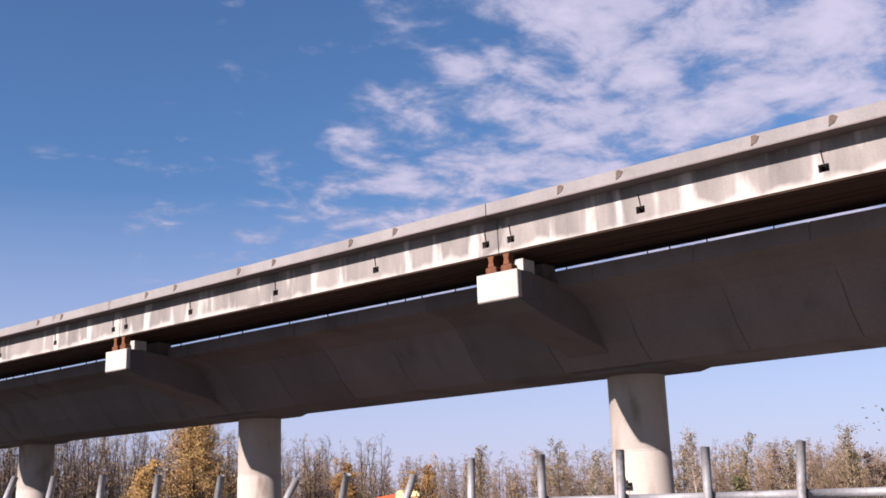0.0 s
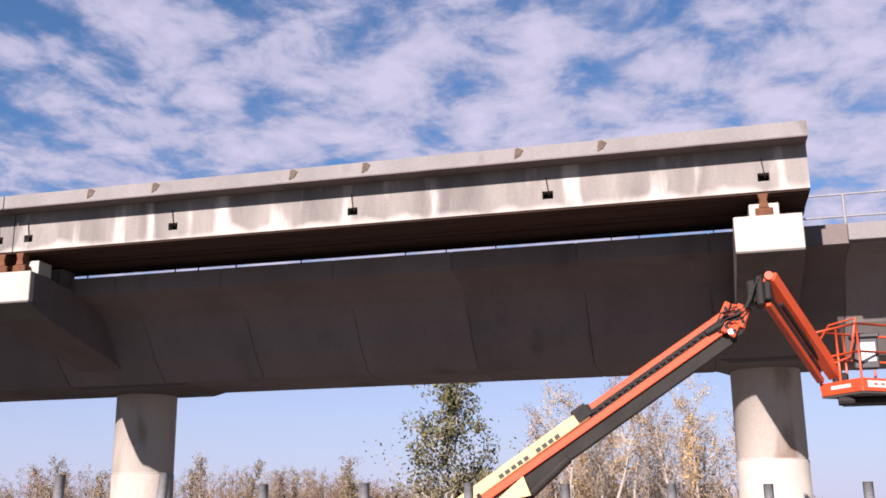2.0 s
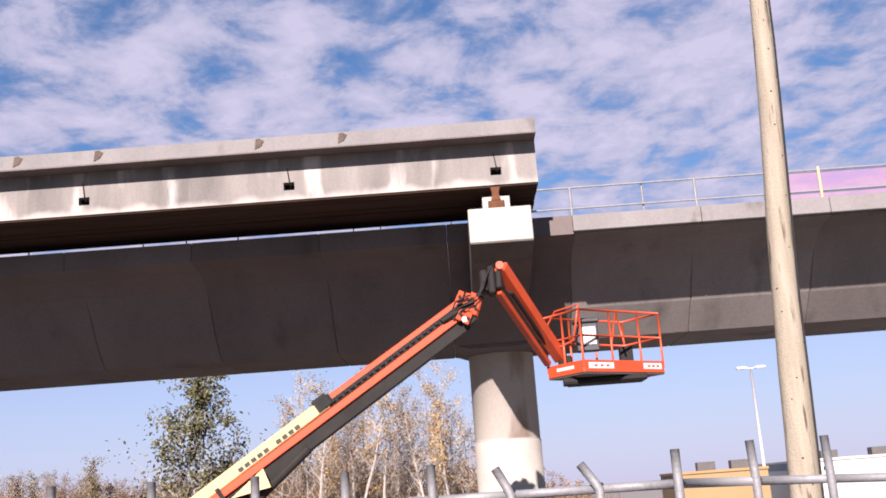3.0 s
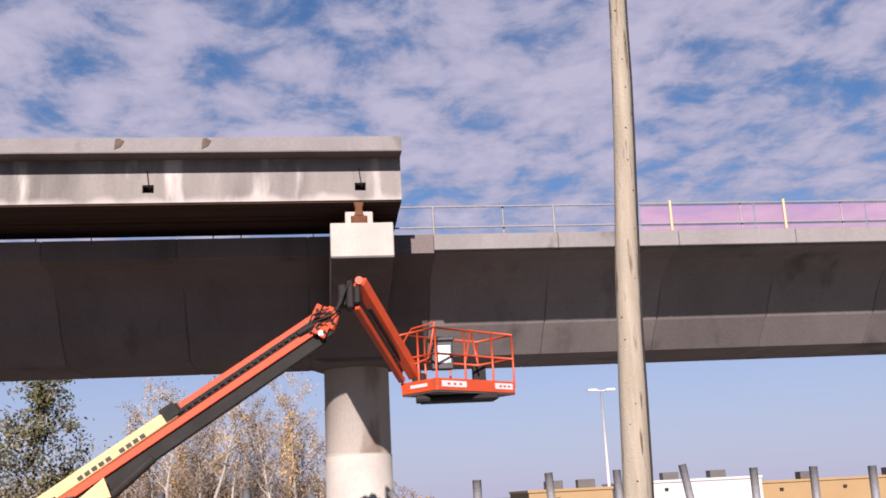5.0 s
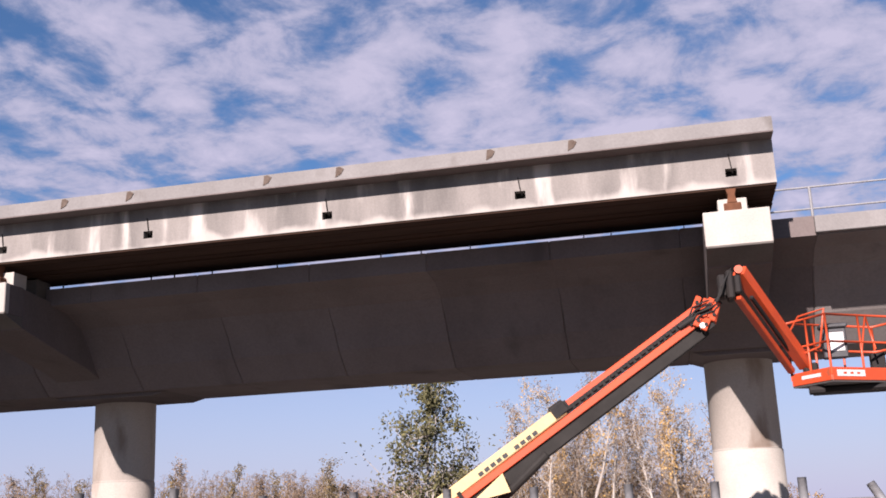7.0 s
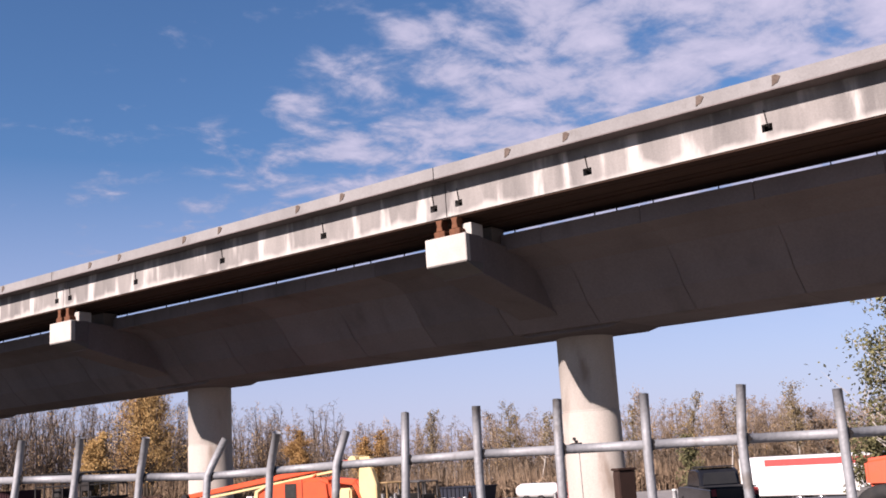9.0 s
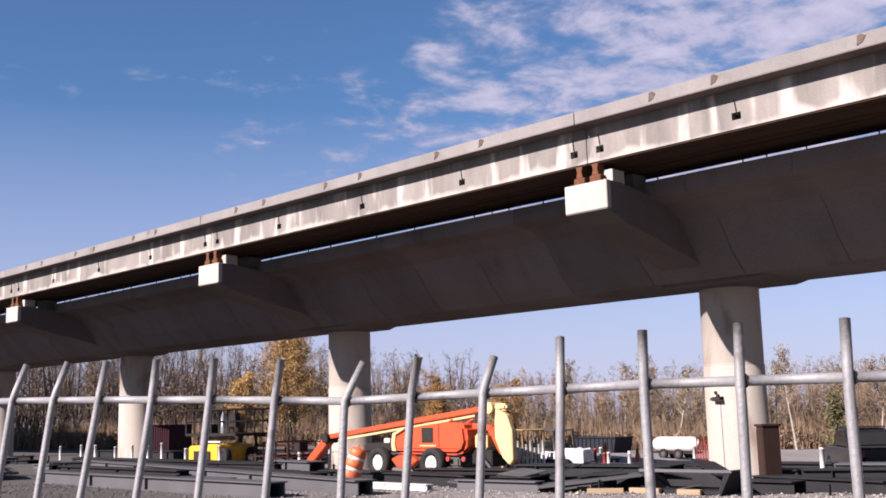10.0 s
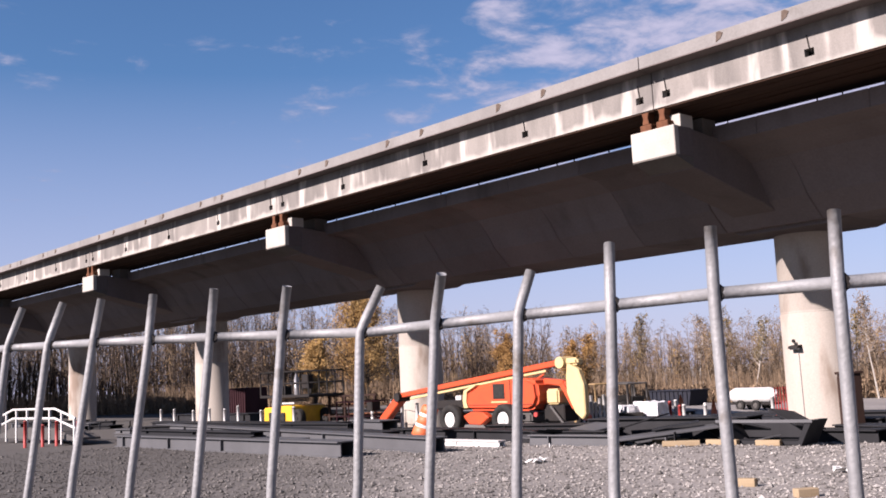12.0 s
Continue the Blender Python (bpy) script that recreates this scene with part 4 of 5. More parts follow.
for i, (x, y, h) in enumerate([(-55.0, 22.6, 8.7), (-58.0, 24.6, 8.9), (-56.6, 23.2, 8.0), (-50.5, 31.0, 4.8), (-47.5, 34.5, 4.6), (-54.5, 18.3, 4.6)]):
    make_tree("autumn_tree", (x, y), h, BARK_DARK, LEAF_ORANGE if i in (2, 3, 4) else LEAF_YELLOW, "tall tree in yellow and orange autumn leaf", "tree", 20 + i, "autumn trees",
              spread=0.33, limbs=56, twigs=10, leaf_n=20, leaf_size=0.052, trunk_r=0.11, clear=0.2, forks=3)
rng = random.Random(77)
for i in range(26):
    x = -8.6 + 9.3 * (i + rng.random()) / 26
    make_tree("birch_tree", (x, rng.uniform(24.5, 31)), rng.uniform(5.6, 8.2), BARK_BIRCH if i % 2 else TWIGS, LEAF_BROWN if i % 3 else LEAF_YELLOW,
              "slender pale birch, almost bare, with a few brown leaves", "tree", 100 + i, "birches behind the lift",
              spread=0.26, limbs=26, twigs=9, leaf_n=4, leaf_size=0.045, trunk_r=0.045, clear=0.2, upright=1.5, lean=0.07)

for i in range(7):
    x = -7.0 + 7.2 * (i + rng.random()) / 7
    make_tree("birch_tree", (x, rng.uniform(24.0, 26.5)), rng.uniform(5.6, 7.4), BARK_BIRCH, LEAF_YELLOW if i % 3 == 2 else LEAF_BROWN,
              "white-stemmed birch with bare lower trunk and few leaves", "tree", 150 + i, "birches behind the lift",
              spread=0.22, limbs=18, twigs=7, leaf_n=6 if i % 3 == 2 else 2, leaf_size=0.05, trunk_r=0.085, clear=0.5, upright=1.6, lean=0.10)
make_tree("spruce_bush", (-24.0, 33.0), 3.2, BARK_DARK, LEAF_GREEN, "small green bush behind the parked trucks", "shrub", 14,
          spread=0.3, limbs=40, twigs=6, leaf_n=8, leaf_size=0.07, trunk_r=0.06, clear=0.05)
rng = random.Random(91)
for i in range(16):
    x = -47.0 + 2.0 * i + rng.uniform(-0.7, 0.7)
    make_tree("young_tree", (x, 46.5 + 0.25 * (x + 34) + rng.uniform(-2, 2)), rng.uniform(5.0, 6.6), BARK_BIRCH if i % 2 else BARK_DARK, (LEAF_OLIVE, LEAF_BROWN, LEAF_OLIVE)[i % 3],
              "thin young tree keeping a tuft of olive-brown leaves", "tree", 300 + i, "young trees along the woods",
              spread=0.25, limbs=30, twigs=7, leaf_n=4, leaf_size=0.065, trunk_r=0.06, clear=0.45, upright=1.2, lean=0.07)

BAND = [(-120, -4, 9), (-98, 8, 9.5), (-80, 18, 8.8), (-66, 26, 6.4), (-55, 36, 5.2), (-44, 44, 5.5), (-34, 50, 6.0), (-25, 54, 5.6), (-18, 44, 4.7), (-11, 34, 4.6), (-4, 31, 5.0), (2, 33, 3.6), (8, 48, 2.6)]


def make_woods():
    rng = random.Random(12)
    stems, leaves, gold, dark = Soup(), Soup(), Soup(), Soup()
    for (x0, y0, h0), (x1, y1, h1) in zip(BAND, BAND[1:]):
        for i in range(270 if x1 < -54 else 170):
            t = rng.random()
            deep = rng.random() ** 1.3 * 18
            x, y, h = x0 + (x1 - x0) * t - deep * 0.5, y0 + (y1 - y0) * t + deep * 0.8, h0 + (h1 - h0) * t
            h = h * (0.95 if x < -62 else 0.8) * rng.uniform(0.55, 1.18) * (1 + 0.012 * deep) + 0.4
            grow(dark if x < -56 and rng.random() < 0.8 else stems, gold if rng.random() < 0.07 else leaves, Vector((x, y, ground_height(x, y) - 0.1)), h, rng, spread=0.24, limbs=14, twigs=5,
                 leaf_n=3 if x > -60 else 2, leaf_size=0.052, trunk_r=0.035 + 0.004 * h, clear=0.15, sides=4, upright=1.3, forks=1)
    tagged(stems.object("woods_stems", TWIGS), "bare grey-brown trunks and twigs of young woods", "woods", kind="stuff")
    tagged(dark.object("woods_dark_stems", TWIGS_DARK), "dense dark brown trunks and twigs of older woods", "woods", kind="stuff")
    tagged(leaves.object("woods_leaves", LEAF_BROWN), "sparse brown autumn leaves left in the woods", "leaves", kind="stuff")
    tagged(gold.object("woods_gold_leaves", LEAF_YELLOW), "sparse yellow autumn leaves left in the woods", "leaves", kind="stuff")
    # rank brown undergrowth along the edge
    brush = Soup()
    for (x0, y0, h0), (x1, y1, h1) in zip(BAND, BAND[1:]):
        for i in range(2200):
            t, deep = rng.random(), rng.random() * 7 - 2.5
            x, y = x0 + (x1 - x0) * t - deep * 0.5, y0 + (y1 - y0) * t + deep * 0.8
            p = Vector((x, y, ground_height(x, y)))
            brush.cone(p, p + Vector((rng.gauss(0, 0.25), rng.gauss(0, 0.25), rng.uniform(0.6, 2.3))), 0.03, 0.004)
            brush.leaf(p + Vector((rng.gauss(0, 0.3), rng.gauss(0, 0.3), rng.uniform(0.1, 1.2))), rng.uniform(0.08, 0.2), rng)
    tagged(brush.object("undergrowth", LEAF_BROWN), "rank brown weeds and brush along the woods", "undergrowth", kind="stuff")


make_woods()


# ---------------------------------------------------------------- the yard
PRIMER = surface("dark_grey_primed_steel", (0.017, 0.017, 0.019), (0.009, 0.009, 0.010), 1.2, 40, 0.7, metal=0.0, bump=0.06)
PRIMER_LIGHT = surface("grey_primed_steel", (0.074, 0.074, 0.078), (0.047, 0.047, 0.050), 1.0, 40, 0.6, metal=0.15, bump=0.06)
YELLOW = surface("yellow_machine_paint", (0.600, 0.330, 0.020), (0.369, 0.197, 0.017), 3, 40, 0.45, bump=0.05, spots=(0.148, 0.095, 0.030), spot_size=(0.66, 0.76))
RED = surface("faded_red_plastic", (0.289, 0.032, 0.027), (0.210, 0.027, 0.024), 4, 40, 0.6)
SAFETY = surface("safety_orange_plastic", (0.505, 0.113, 0.036), (0.405, 0.083, 0.030), 4, 40, 0.55)
NAVY = surface("dark_navy_paint", (0.012, 0.014, 0.022), (0.020, 0.019, 0.021), 2, 40, 0.75)
MAROON = surface("dark_maroon_paint", (0.022, 0.005, 0.008), (0.013, 0.005, 0.006), 2, 40, 0.8)
LUMBER = surface("pale_sawn_lumber", (0.262, 0.199, 0.126), (0.189, 0.136, 0.084), 3, 40, 0.85, stretch=(0.3, 3, 3))
SILVER = surface("silver_car_paint", (0.179, 0.179, 0.185), (0.146, 0.146, 0.151), 1.5, 60, 0.3, metal=0.4, bump=0.0)
BLACK_CAR = surface("black_car_paint", (0.008, 0.008, 0.010), (0.014, 0.014, 0.015), 1.5, 60, 0.2, bump=0.0)
WINDOW = surface("dark_car_glass", (0.014, 0.015, 0.017), (0.021, 0.021, 0.021), 1.5, 60, 0.08, bump=0.0)
PLASTIC_WRAP = surface("white_plastic_wrap", (0.441, 0.441, 0.454), (0.315, 0.315, 0.334), 4, 20, 0.35, bump=0.5)
TAN_WALL = surface("tan_block_wall", (0.245, 0.167, 0.083), (0.216, 0.142, 0.073), 0.3, 12, 0.85)
WHITE_WALL = surface("white_metal_cladding", (0.357, 0.352, 0.336), (0.315, 0.304, 0.289), 0.3, 12, 0.6)


def gz(x, y):
    return ground_height(x, y) - 0.03


def make_steel(a, b, width, height, lift=0.0, mat=None, flange=0.14, label="long grey primed steel girder lying on the gravel", yaw_roll=0.0):
    """A welded plate girder lying on the ground: web, two flanges, end plate and stiffeners."""
    a, b = Vector((*a, 0)), Vector((*b, 0))
    n = (b - a).length
    turn = math.degrees(math.atan2(b.y - a.y, b.x - a.x))
    mid = (a + b) / 2
    t = thing("steel_girder", (mid.x, mid.y, min(gz(a.x, a.y), gz(b.x, b.y)) + lift), turn, label, "steel girder", "steel girders in the yard")
    mat = mat or PRIMER_LIGHT
    part("web", box(-n / 2, n / 2, -width / 2 + flange * 0.6, -width / 2 + flange * 0.6 + 0.03, 0.03, height - 0.03), mat, t)
    part("back_web", box(-n / 2, n / 2, width / 2 - flange * 0.6 - 0.03, width / 2 - flange * 0.6, 0.03, height - 0.03), mat, t)
    part("bottom_flange", box(-n / 2, n / 2, -width / 2, width / 2, 0.0, 0.03, 0.004), mat, t)
    part("top_flange", box(-n / 2, n / 2, -width / 2, width / 2, height - 0.03, height, 0.004), mat, t)
    for i in range(max(2, int(n / 3.1))):
        x = -n / 2 + 0.6 + i * 3.1
        part("stiffener", box(x, x + 0.02, -width / 2 + 0.003, -width / 2 + flange * 0.6, 0.03, height - 0.03), mat, t)
    return t


def yard_steel():
    make_steel((-32.2, -3.9), (-20.05, -4.15), 0.62, 0.35)
    make_steel((-33.0, -3.25), (-23.0, -3.45), 0.5, 0.34, label="grey steel girder stacked behind another on the gravel")
    make_steel((-31.5, -3.55), (-24.5, -3.75), 0.45, 0.14, 0.36, PRIMER, label="shallow dark steel section laid on top of a girder")
    make_steel((-40.0, 1.2), (-18.7, -2.75), 0.55, 0.34)
    make_steel((-38.0, 2.0), (-23.0, -0.6), 0.6, 0.30, 0.0, PRIMER, label="dark steel girder lying among others")
    make_steel((-43.0, 2.6), (-29.5, 2.3), 1.0, 0.34, 0.0, PRIMER, label="deep dark steel box girder lying on the gravel")
    make_steel((-24.5, 0.9), (-17.9, 0.5), 0.8, 0.30, 0.0, PRIMER, label="black painted steel box girder beside the lift")
    make_steel((-20.6, -0.95), (-18.5, -0.98), 0.25, 0.15, 0.0, WHITE_PAINT, 0.06, "short white painted steel channel on the gravel")
    make_steel((-18.4, 0.2), (-16.4, 0.5), 0.9, 0.32, 0.0, PRIMER, label="short black steel section in a heap")
    make_steel((-18.2, -0.3), (-15.9, -0.15), 0.35, 0.24, 0.0, PRIMER_LIGHT, label="short grey steel channel in a heap")
    make_steel((-17.8, 1.5), (-13.9, 2.2), 0.9, 0.58, 0.0, PRIMER, label="black steel box section in front of the pier")
    make_steel((-17.2, 3.2), (-14.0, 3.6), 0.7, 0.50, 0.0, PRIMER, label="dark steel offcut stacked near the pier")
    make_steel((-12.0, 4.2), (-8.5, 6.0), 0.8, 0.55, 0.0, PRIMER, label="black steel section beyond the pier")
    make_steel((-13.0, 8.2), (-8.0, 9.5), 1.0, 0.62, 0.0, PRIMER_LIGHT, label="grey steel girder beyond the pier")


def scattered_steel():
    """Offcuts and short sections that fill the storage rows behind the long girders."""
    rng = random.Random(63)
    rows = [(-32.0, -27.0, 1.2, 2.6), (-21.5, -9.5, 2.6, 4.4), (-21.0, -9.0, 7.6, 11.5), (-27.0, -12.0, 11.0, 15.5), (-60.0, -38.0, 0.0, 4.0), (-42.0, -30.0, 7.0, 10.0)]
    for x0, x1, y0, y1 in rows:
        for i in range(int((x1 - x0) / 1.5)):
            x, y, n, a = rng.uniform(x0, x1), rng.uniform(y0, y1), rng.uniform(1.2, 4.0), radians(rng.uniform(-25, 30))
            if min(math.hypot(x - px, y - PIER_Y) for px in (PIER_X - BAY * k for k in range(1, 5))) < 1.0 + n / 2:
                continue
            d = Vector((math.cos(a), math.sin(a))) * n / 2
            make_steel((x - d.x, y - d.y), (x + d.x, y + d.y), rng.uniform(0.3, 0.9), rng.uniform(0.16, 0.42), 0.0, rng.choice((PRIMER, PRIMER, PRIMER_LIGHT)), label="dark steel offcut lying in the storage rows")


def tilted_plates():
    """Cut plates thrown down on the heap in front of the pier."""
    rng = random.Random(17)
    for i in range(14):
        x, y = -18.2 + 0.42 * i + rng.uniform(-0.2, 0.2), 0.15 + 0.11 * i + rng.uniform(-0.35, 0.35)
        n, w, a = rng.uniform(0.7, 1.5), rng.uniform(0.35, 0.7), rng.uniform(-40, 50)
        m = tagged(mesh_object("steel_plate", box(-n / 2, n / 2, -w / 2, w / 2, -0.012, 0.012, 0.003), PRIMER if i % 3 else PRIMER_LIGHT),
                   "loose cut steel plate thrown on the heap", "steel plate", "loose plates")
        pitch, roll = rng.uniform(-14, 14), rng.uniform(-12, 12)
        rise = abs(math.sin(radians(pitch))) * n / 2 + abs(math.sin(radians(roll))) * w / 2
        m.matrix_world = pose(x, y, gz(x, y) + rise + 0.015 + 0.30 * (i % 2), roll, pitch, a)


def make_rust_rack():
    t = thing("rod_rack", (-33.7, 5.9, gz(-33.7, 5.9)), 12, "rusty steel frame rack holding rods and offcuts", "rack")
    for x in (-0.8, 0.0, 0.8):
        for y in (-0.4, 0.4):
            part("post", box(x - 0.04, x + 0.04, y - 0.04, y + 0.04, 0, 1.15), RUST_DARK, t)
    for z in (0.35, 0.72, 1.1):
        for y in (-0.4, 0.4):
            part("rail", box(-0.9, 0.9, y - 0.035, y + 0.035, z - 0.03, z + 0.03), RUST_DARK, t)
    rng = random.Random(6)
    for i in range(12):
        z = rng.choice((0.40, 0.77))
        bar(t, "rod", [(-1.0 - rng.random() * 0.4, -0.3 + 0.05 * i, z), (0.9 + rng.random() * 0.5, -0.3 + 0.05 * i, z + 0.03)], 0.025, RUST, 6)


def yard_plates():
    t = tagged(mesh_object("steel_plate", beam((-15.95, -0.2, 0.09), (-14.3, 1.3, 0.30), 0.9, 0.05, 0.006), PRIMER_LIGHT), "grey steel plate tilted over timber blocks", "steel plate")
    t = thing("steel_trough", (-13.0, 1.2, gz(-13, 1.2)), 4, "dark boat-shaped steel trough resting on the gravel", "trough")
    part("shell", prism([(-0.95, 0.48), (-0.62, 0.02), (0.86, 0.02), (1.12, 0.50), (0.98, 0.50), (0.80, 0.10), (-0.58, 0.10), (-0.82, 0.48)], -0.35, 0.35, "y", 0.008), PRIMER, t)
    part("end_plate", box(-0.7, 0.9, 0.30, 0.335, 0.1, 0.42), PRIMER, t)
    part("lip", box(-0.96, 1.13, -0.38, -0.352, 0.46, 0.52), PRIMER_LIGHT, t)
    for x, y, n, a in ((-14.2, -0.1, 0.75, 35), (-13.75, 0.68, 0.7, 5), (-12.75, 0.78, 0.5, 10), (-12.5, 3.0, 1.3, 20), (-12.1, 3.6, 1.0, -30), (-15.2, 0.9, 0.8, 40), (-9.34, -5.31, 0.26, 15), (-8.1, -5.96, 0.28, 60)):
        m = tagged(mesh_object("timber_block", box(-n / 2, n / 2, -0.07, 0.07, 0, 0.11, 0.008), LUMBER), "short pale sawn timber lying on the gravel", "timber", "timbers")
        m.matrix_world = pose(x, y, gz(x, y) + 0.0, 0, 0, a)
    rng = random.Random(4)
    for x, y in ((-14.6, -3.95), (-14.75, -3.75), (-8.98, -3.44)):
        bm = bmesh.new()
        bmesh.ops.create_grid(bm, x_segments=4, y_segments=4, size=0.11)
        for v in bm.verts:
            v.co.z = 0.05 + rng.uniform(-0.03, 0.05)
            v.co.x += rng.uniform(-0.05, 0.05)
            v.co.y += rng.uniform(-0.05, 0.05)
        bmesh.ops.solidify(bm, geom=bm.faces[:], thickness=0.004)
        m = tagged(mesh_object("litter", bm, WHITE_PAINT), "crumpled scrap of white paper on the gravel", "litter", "litter")
        m.location = (x, y, gz(x, y))


def make_stake(x, y, h, mat=None, label="white plastic marker pipe standing in the yard"):
    t = thing("marker_post", (x, y, gz(x, y)), 0, label, "marker post", "marker posts")
    part("pipe", tube([(0, 0, 0), (0.01, 0, h)], 0.055, 10), mat or WHITE_PAINT, t, "", True)
    part("cap", tube([(0.01, 0, h), (0.01, 0, h + 0.03)], [0.06, 0.045], 10), mat or WHITE_PAINT, t)


def make_barrel(x, y, z, tilt):
    t = thing("traffic_barrel", (x, y, z), 0, "orange and white striped traffic barrel leaning over", "traffic barrel")
    t.matrix_world = pose(x, y, z, 0, 0, 46) @ pose(0, 0, 0, 0, tilt, 0)
    r, z0 = 0.285, 0.0
    for i, (h, mat) in enumerate(((0.06, RUBBER), (0.24, SAFETY), (0.08, WHITE_PAINT), (0.20, SAFETY), (0.08, WHITE_PAINT), (0.19, SAFETY))):
        name = "base_ring" if i == 0 else "band"
        part(name, tube([(0, 0, z0), (0, 0, z0 + 0.012), (0, 0, z0 + h - 0.012), (0, 0, z0 + h)], [r - 0.02, r, r - 0.012, r - 0.025], 24), mat, t, "white reflective band" if mat == WHITE_PAINT else "", True)
        z0, r = z0 + h, r - 0.012
    part("lid", tube([(0, 0, z0), (0, 0, z0 + 0.035)], [r, r - 0.05], 24), SAFETY, t)
    part("carry_handle", tube([(-0.08, 0, z0 + 0.03), (-0.06, 0, z0 + 0.11), (0.06, 0, z0 + 0.11), (0.08, 0, z0 + 0.03)], 0.02, 8), SAFETY, t)


def make_parked_lift():
    """Articulated lift, boom folded: seen side on, nose to the left."""
    m = thing("articulated_boom_lift", (-23.66, 3.7, gz(-23.66, 3.7) + 0.02), -2, "orange articulated boom lift with folded arm parked on gravel", "boom lift")
    m.scale = (1.035, 0.95, 0.96)
    part("chassis", box(-1.2, 2.3, -0.75, 0.75, 0.34, 0.62, 0.05), MACHINE_GREY, m)
    hood = prism([(-0.15, 0.70), (-0.28, 0.95), (-0.2, 1.30), (0.25, 1.46), (0.9, 1.54), (1.45, 1.60), (2.3, 1.62), (2.62, 1.50), (2.68, 1.05), (2.55, 0.78), (2.3, 0.68)], -0.85, 0.2, "y", 0.10)
    part("engine_hood", hood, ORANGE, m, "orange engine hood with rounded edges")
    part("hood_nose", prism([(-0.36, 0.78), (-0.40, 1.02), (-0.33, 1.32), (0.18, 1.475), (0.18, 1.44), (-0.20, 1.27), (-0.24, 0.95), (-0.18, 0.78)], -0.84, 0.15, "y", 0.01), CREAM, m)
    part("hood_grille", box(0.98, 1.36, -0.868, -0.845, 1.08, 1.44, 0.02), RUBBER, m)
    part("grille_frame", box(0.94, 1.40, -0.862, -0.848, 1.04, 1.48), UNDER_GREY, m)
    part("hood_seam", box(1.62, 1.64, -0.862, -0.848, 0.72, 1.58), DARK_STEEL, m)
    part("hood_seam", box(-0.1, 2.55, -0.860, -0.848, 0.86, 0.875), DARK_STEEL, m)
    part("lettering_bar", box(0.85, 1.5, -0.862, -0.848, 0.93, 0.97), CREAM, m)
    for x in (1.5, 2.3):
        part("lifting_eye", beam((x, -0.4, 1.58), (x + 0.25, -0.4, 1.70), 0.05, 0.05, 0.01), ORANGE, m)
    part("side_tank", box(-1.75, -0.35, -0.75, 0.2, 0.72, 1.02, 0.06), DARK_STEEL, m)
    part("gauge_box", box(-0.85, -0.6, -0.72, -0.5, 1.02, 1.16, 0.02), WHITE_PAINT, m)
    for x in (-0.75, 1.5):
        for y in (-0.95, 0.75):
            make_wheel(m, x, y, 0.45, 0.3, WHITE_PAINT)
    part("fender", prism([(0.0, 0.3), (-0.25, 0.55), (0.1, 0.68), (0.6, 0.66), (0.85, 0.5), (0.5, 0.28)], -1.0, -0.75, "y", 0.03), ORANGE, m)
    for x in (2.0, 2.6):
        part("tail_lamp", tube([(x, -0.90, 0.58), (x, -0.84, 0.58)], 0.07, 12), RED, m)
    part("hydraulic_tank", box(2.75, 3.2, -0.6, 0.1, 0.85, 1.28, 0.05), CREAM, m, "cream hydraulic tank")
    part("valve_rack", box(2.55, 3.3, -0.5, 0.1, 0.36, 0.84, 0.03), DARK_STEEL, m)
    # folded arms
    part("main_boom", beam((-3.9, -0.35, 1.20), (3.3, -0.35, 2.02), 0.24, 0.16, 0.02), ORANGE, m)
    part("boom_tube", beam((-3.4, -0.33, 1.10), (2.6, -0.33, 1.79), 0.12, 0.07, 0.01), CREAM, m)
    part("riser", beam((2.5, -0.3, 1.50), (3.25, -0.3, 1.42), 0.26, 0.17, 0.03), ORANGE, m)
    part("riser", beam((3.15, -0.3, 1.47), (3.62, -0.3, 0.72), 0.26, 0.24, 0.05), ORANGE, m)
    part("riser_foot", beam((3.5, -0.3, 0.85), (4.0, -0.3, 0.42), 0.2, 0.16, 0.03), ORANGE, m)
    part("counterweight", prism([(3.55, 1.98), (3.95, 1.80), (4.12, 1.35), (4.12, 0.55), (4.0, 0.42), (3.75, 0.62), (3.50, 1.15), (3.50, 1.6)], -0.60, -0.42, "y", 0.03), CREAM, m, "cream counterweight panel")
    part("boom_knuckle", tube([(3.3, -0.6, 2.0), (3.3, -0.1, 2.0)], 0.16, 16), CREAM, m)
    part("boom_cap", beam((3.05, -0.35, 2.0), (3.85, -0.35, 2.02), 0.3, 0.2, 0.06), CREAM, m)
    part("jib", beam((-3.8, -0.35, 1.2), (-5.1, -0.35, 0.15), 0.3, 0.3, 0.03), ORANGE, m)
    part("jib_knuckle", tube([(-3.85, -0.6, 1.15), (-3.85, -0.1, 1.15)], 0.15, 16), DARK_STEEL, m)
    part("outrigger_frame", beam((2.9, -0.6, 0.8), (3.5, -0.6, 0.15), 0.06, 0.06, 0.01), MACHINE_GREY, m)
    basket = new("platform")
    basket.parent = m
    part("floor_plate", box(-6.4, -5.0, -1.2, 0.5, 0.02, 0.1, 0.01), MACHINE_GREY, basket)
    for x in (-6.4, -5.7, -5.0):
        for y in (-1.2, 0.5):
            bar(basket, "rail_post", [(x, y, 0.1), (x, y, 1.05)], 0.022, MAROON)
    for z in (0.55, 1.05):
        bar(basket, "rail", [(-6.4, -1.2, z), (-5.0, -1.2, z), (-5.0, 0.5, z), (-6.4, 0.5, z), (-6.4, -1.2, z)], 0.022, MAROON)
    part("control_console", box(-5.5, -5.2, -0.6, -0.2, 0.7, 1.05, 0.03), DARK_STEEL, basket)


